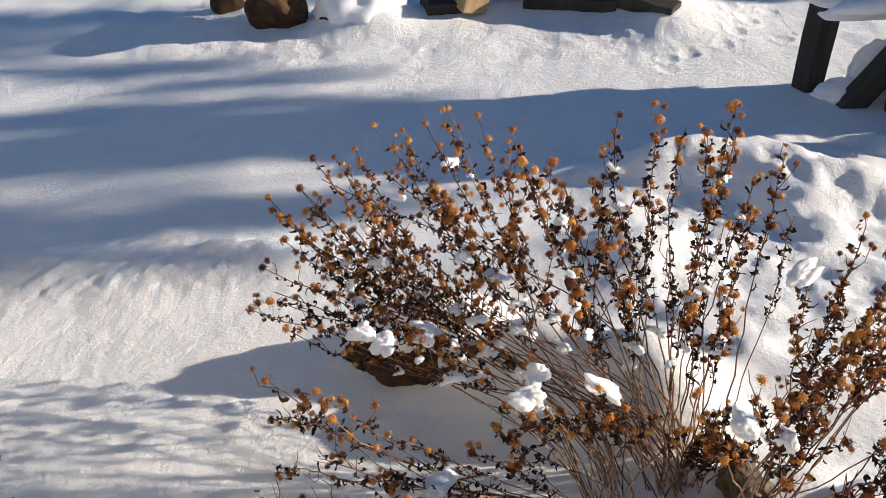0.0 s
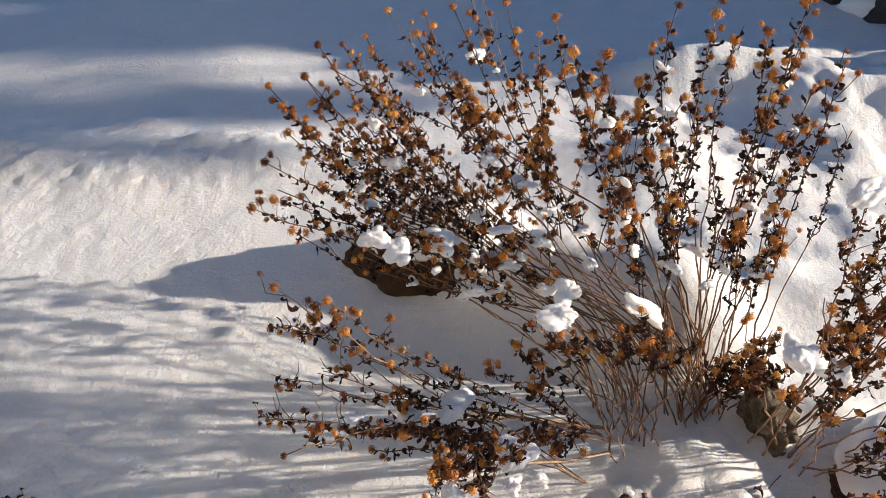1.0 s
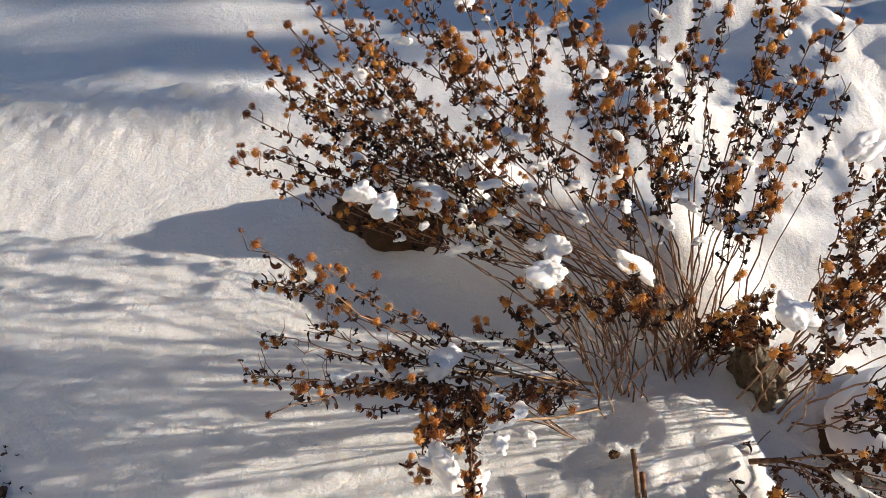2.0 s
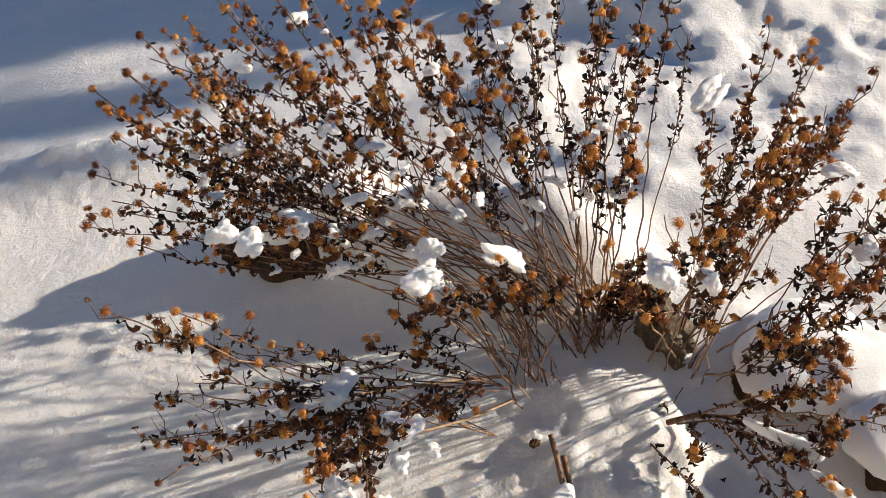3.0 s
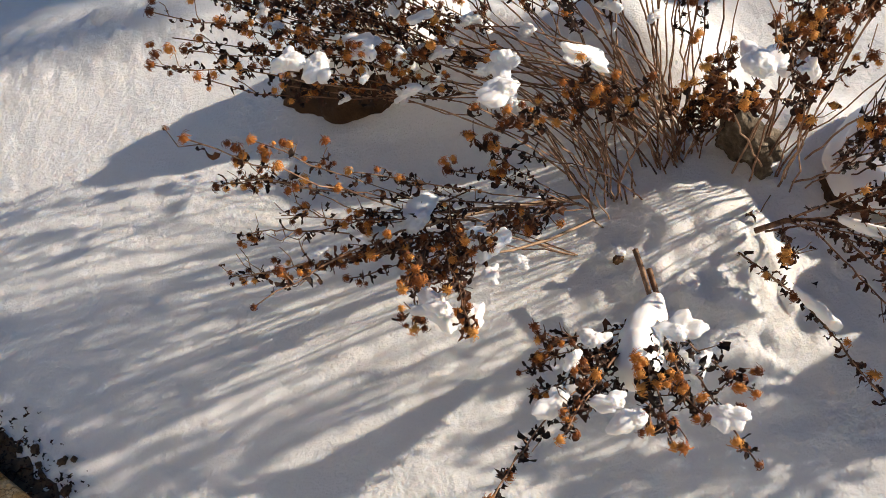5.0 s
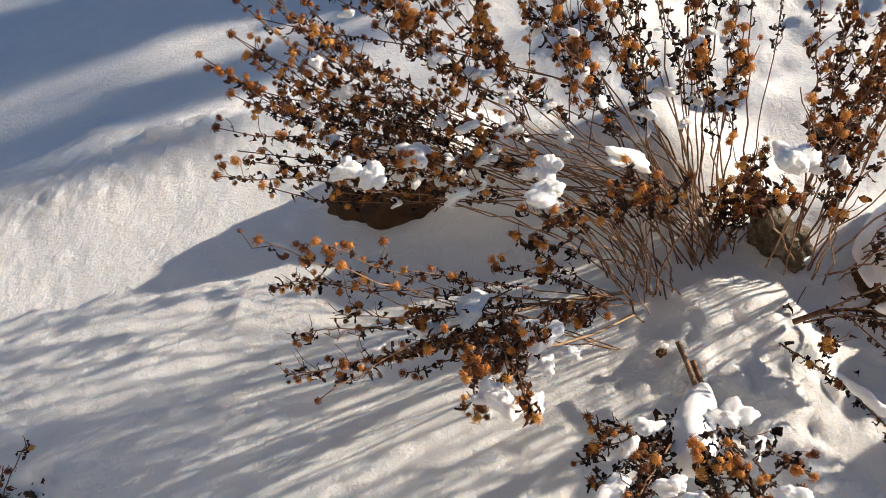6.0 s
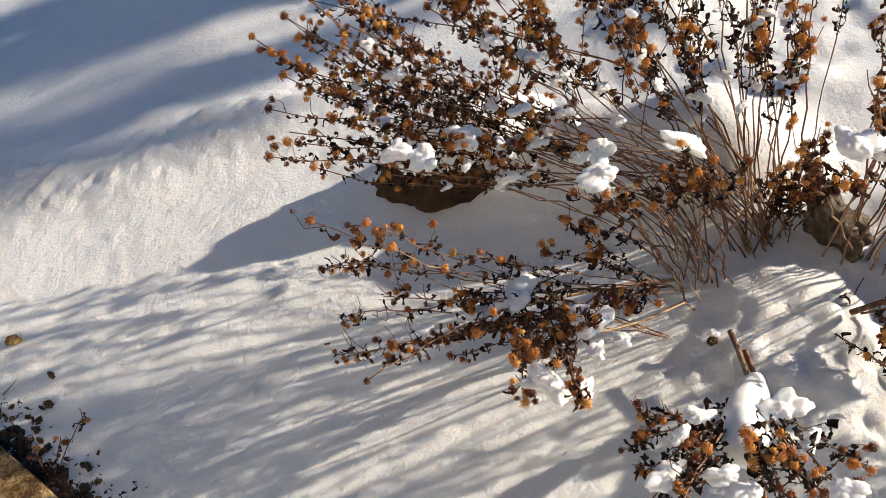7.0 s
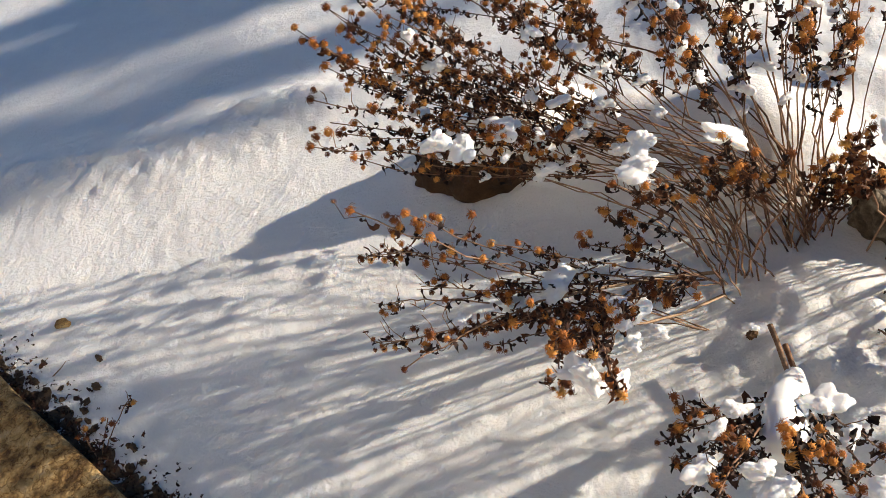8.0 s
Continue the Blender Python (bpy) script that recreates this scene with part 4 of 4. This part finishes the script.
# ---- trees and a plant added on the sun's side to shade the garden ----
def evergreen(at, low, high, half_x, half_y, count, seed):
    """A tree with a bare trunk and a loose wide crown of needle tufts."""
    rng = random.Random(seed)
    root = tagged(new("shade_tree"), "unseen evergreen tree with loose needle tufts added to cast shade", "tree")
    root.location = at
    verts, faces = [], []
    tube(verts, faces, [Vector((0, 0, -0.1)), Vector((0.05, 0, high * 0.4)), Vector((-0.04, 0.05, high))], 0.14, 0.03, 10)
    for _ in range(26):
        z = rng.uniform(low, high * 0.97)
        a = rng.uniform(0, 6.28)
        tip = Vector((math.cos(a) * half_x, math.sin(a) * half_y, z + rng.uniform(-0.1, 0.3))) * rng.uniform(0.7, 1.0)
        tip.z = z + rng.uniform(-0.1, 0.3)
        tube(verts, faces, [Vector((0, 0, z)), Vector((tip.x * 0.5, tip.y * 0.5, z + 0.1)), tip], 0.03, 0.008, 5)
    put("trunk", mesh("trunk", verts, faces, BARK), root)
    cv, cf = [], []
    for _ in range(count):
        a, r = rng.uniform(0, 6.28), math.sqrt(rng.random())
        z = low + (high - low) * rng.random() ** 1.1
        p = Vector((math.cos(a) * r * half_x, math.sin(a) * r * half_y, z))
        if noise.noise(Vector((p.y * 3.2, p.z * 2.6, seed))) < 0.06:
            continue
        for _ in range(5):
            d = (rand_dir(rng) + Vector((p.x, p.y, 0)).normalized() * 0.6).normalized() * rng.uniform(0.10, 0.22)
            w = d.orthogonal().normalized() * rng.uniform(0.012, 0.03)
            k = len(cv)
            cv.extend([p - w, p + w, p + d + w * 0.4, p + d - w * 0.4])
            cf.append((k, k + 1, k + 2, k + 3))
    tagged(put("crown", mesh("crown", cv, cf, NEEDLE, False), root), kind="stuff")
    return root


# unseen trees, placed so their crowns throw streaky shade on the far left
evergreen((8.2, 4.1, 0), 2.52, 5.2, 1.0, 0.98, 4200, 3)

evergreen((8.5, 5.85, 0), 2.75, 5.0, 0.8, 0.6, 1500, 4)


# added past the right edge to keep sun off the lower right snow
SHADE_TIPS = [(1.0, 0.72, 0.24), (1.05, 0.8, 0.28), (1.1, 0.66, 0.25), (1.0, 0.85, 0.22), (1.12, 0.75, 0.3), (1.05, 0.6, 0.2), (0.98, 0.66, 0.16), (1.08, 0.9, 0.22), (1.18, 0.7, 0.26), (1.2, 0.82, 0.27), (1.15, 0.62, 0.24), (1.0, 0.95, 0.2), (1.14, 0.98, 0.24)]
plant("low dark dried plant added to shade the snow", stems_to(SHADE_TIPS, 4, 0.03, 51, 1.08, 1.22, 0.72, 0.9), 52, shoots=4, leaves=32, first=0.25, flowers_from=0.6, bloom=0.3, reach=0.05)
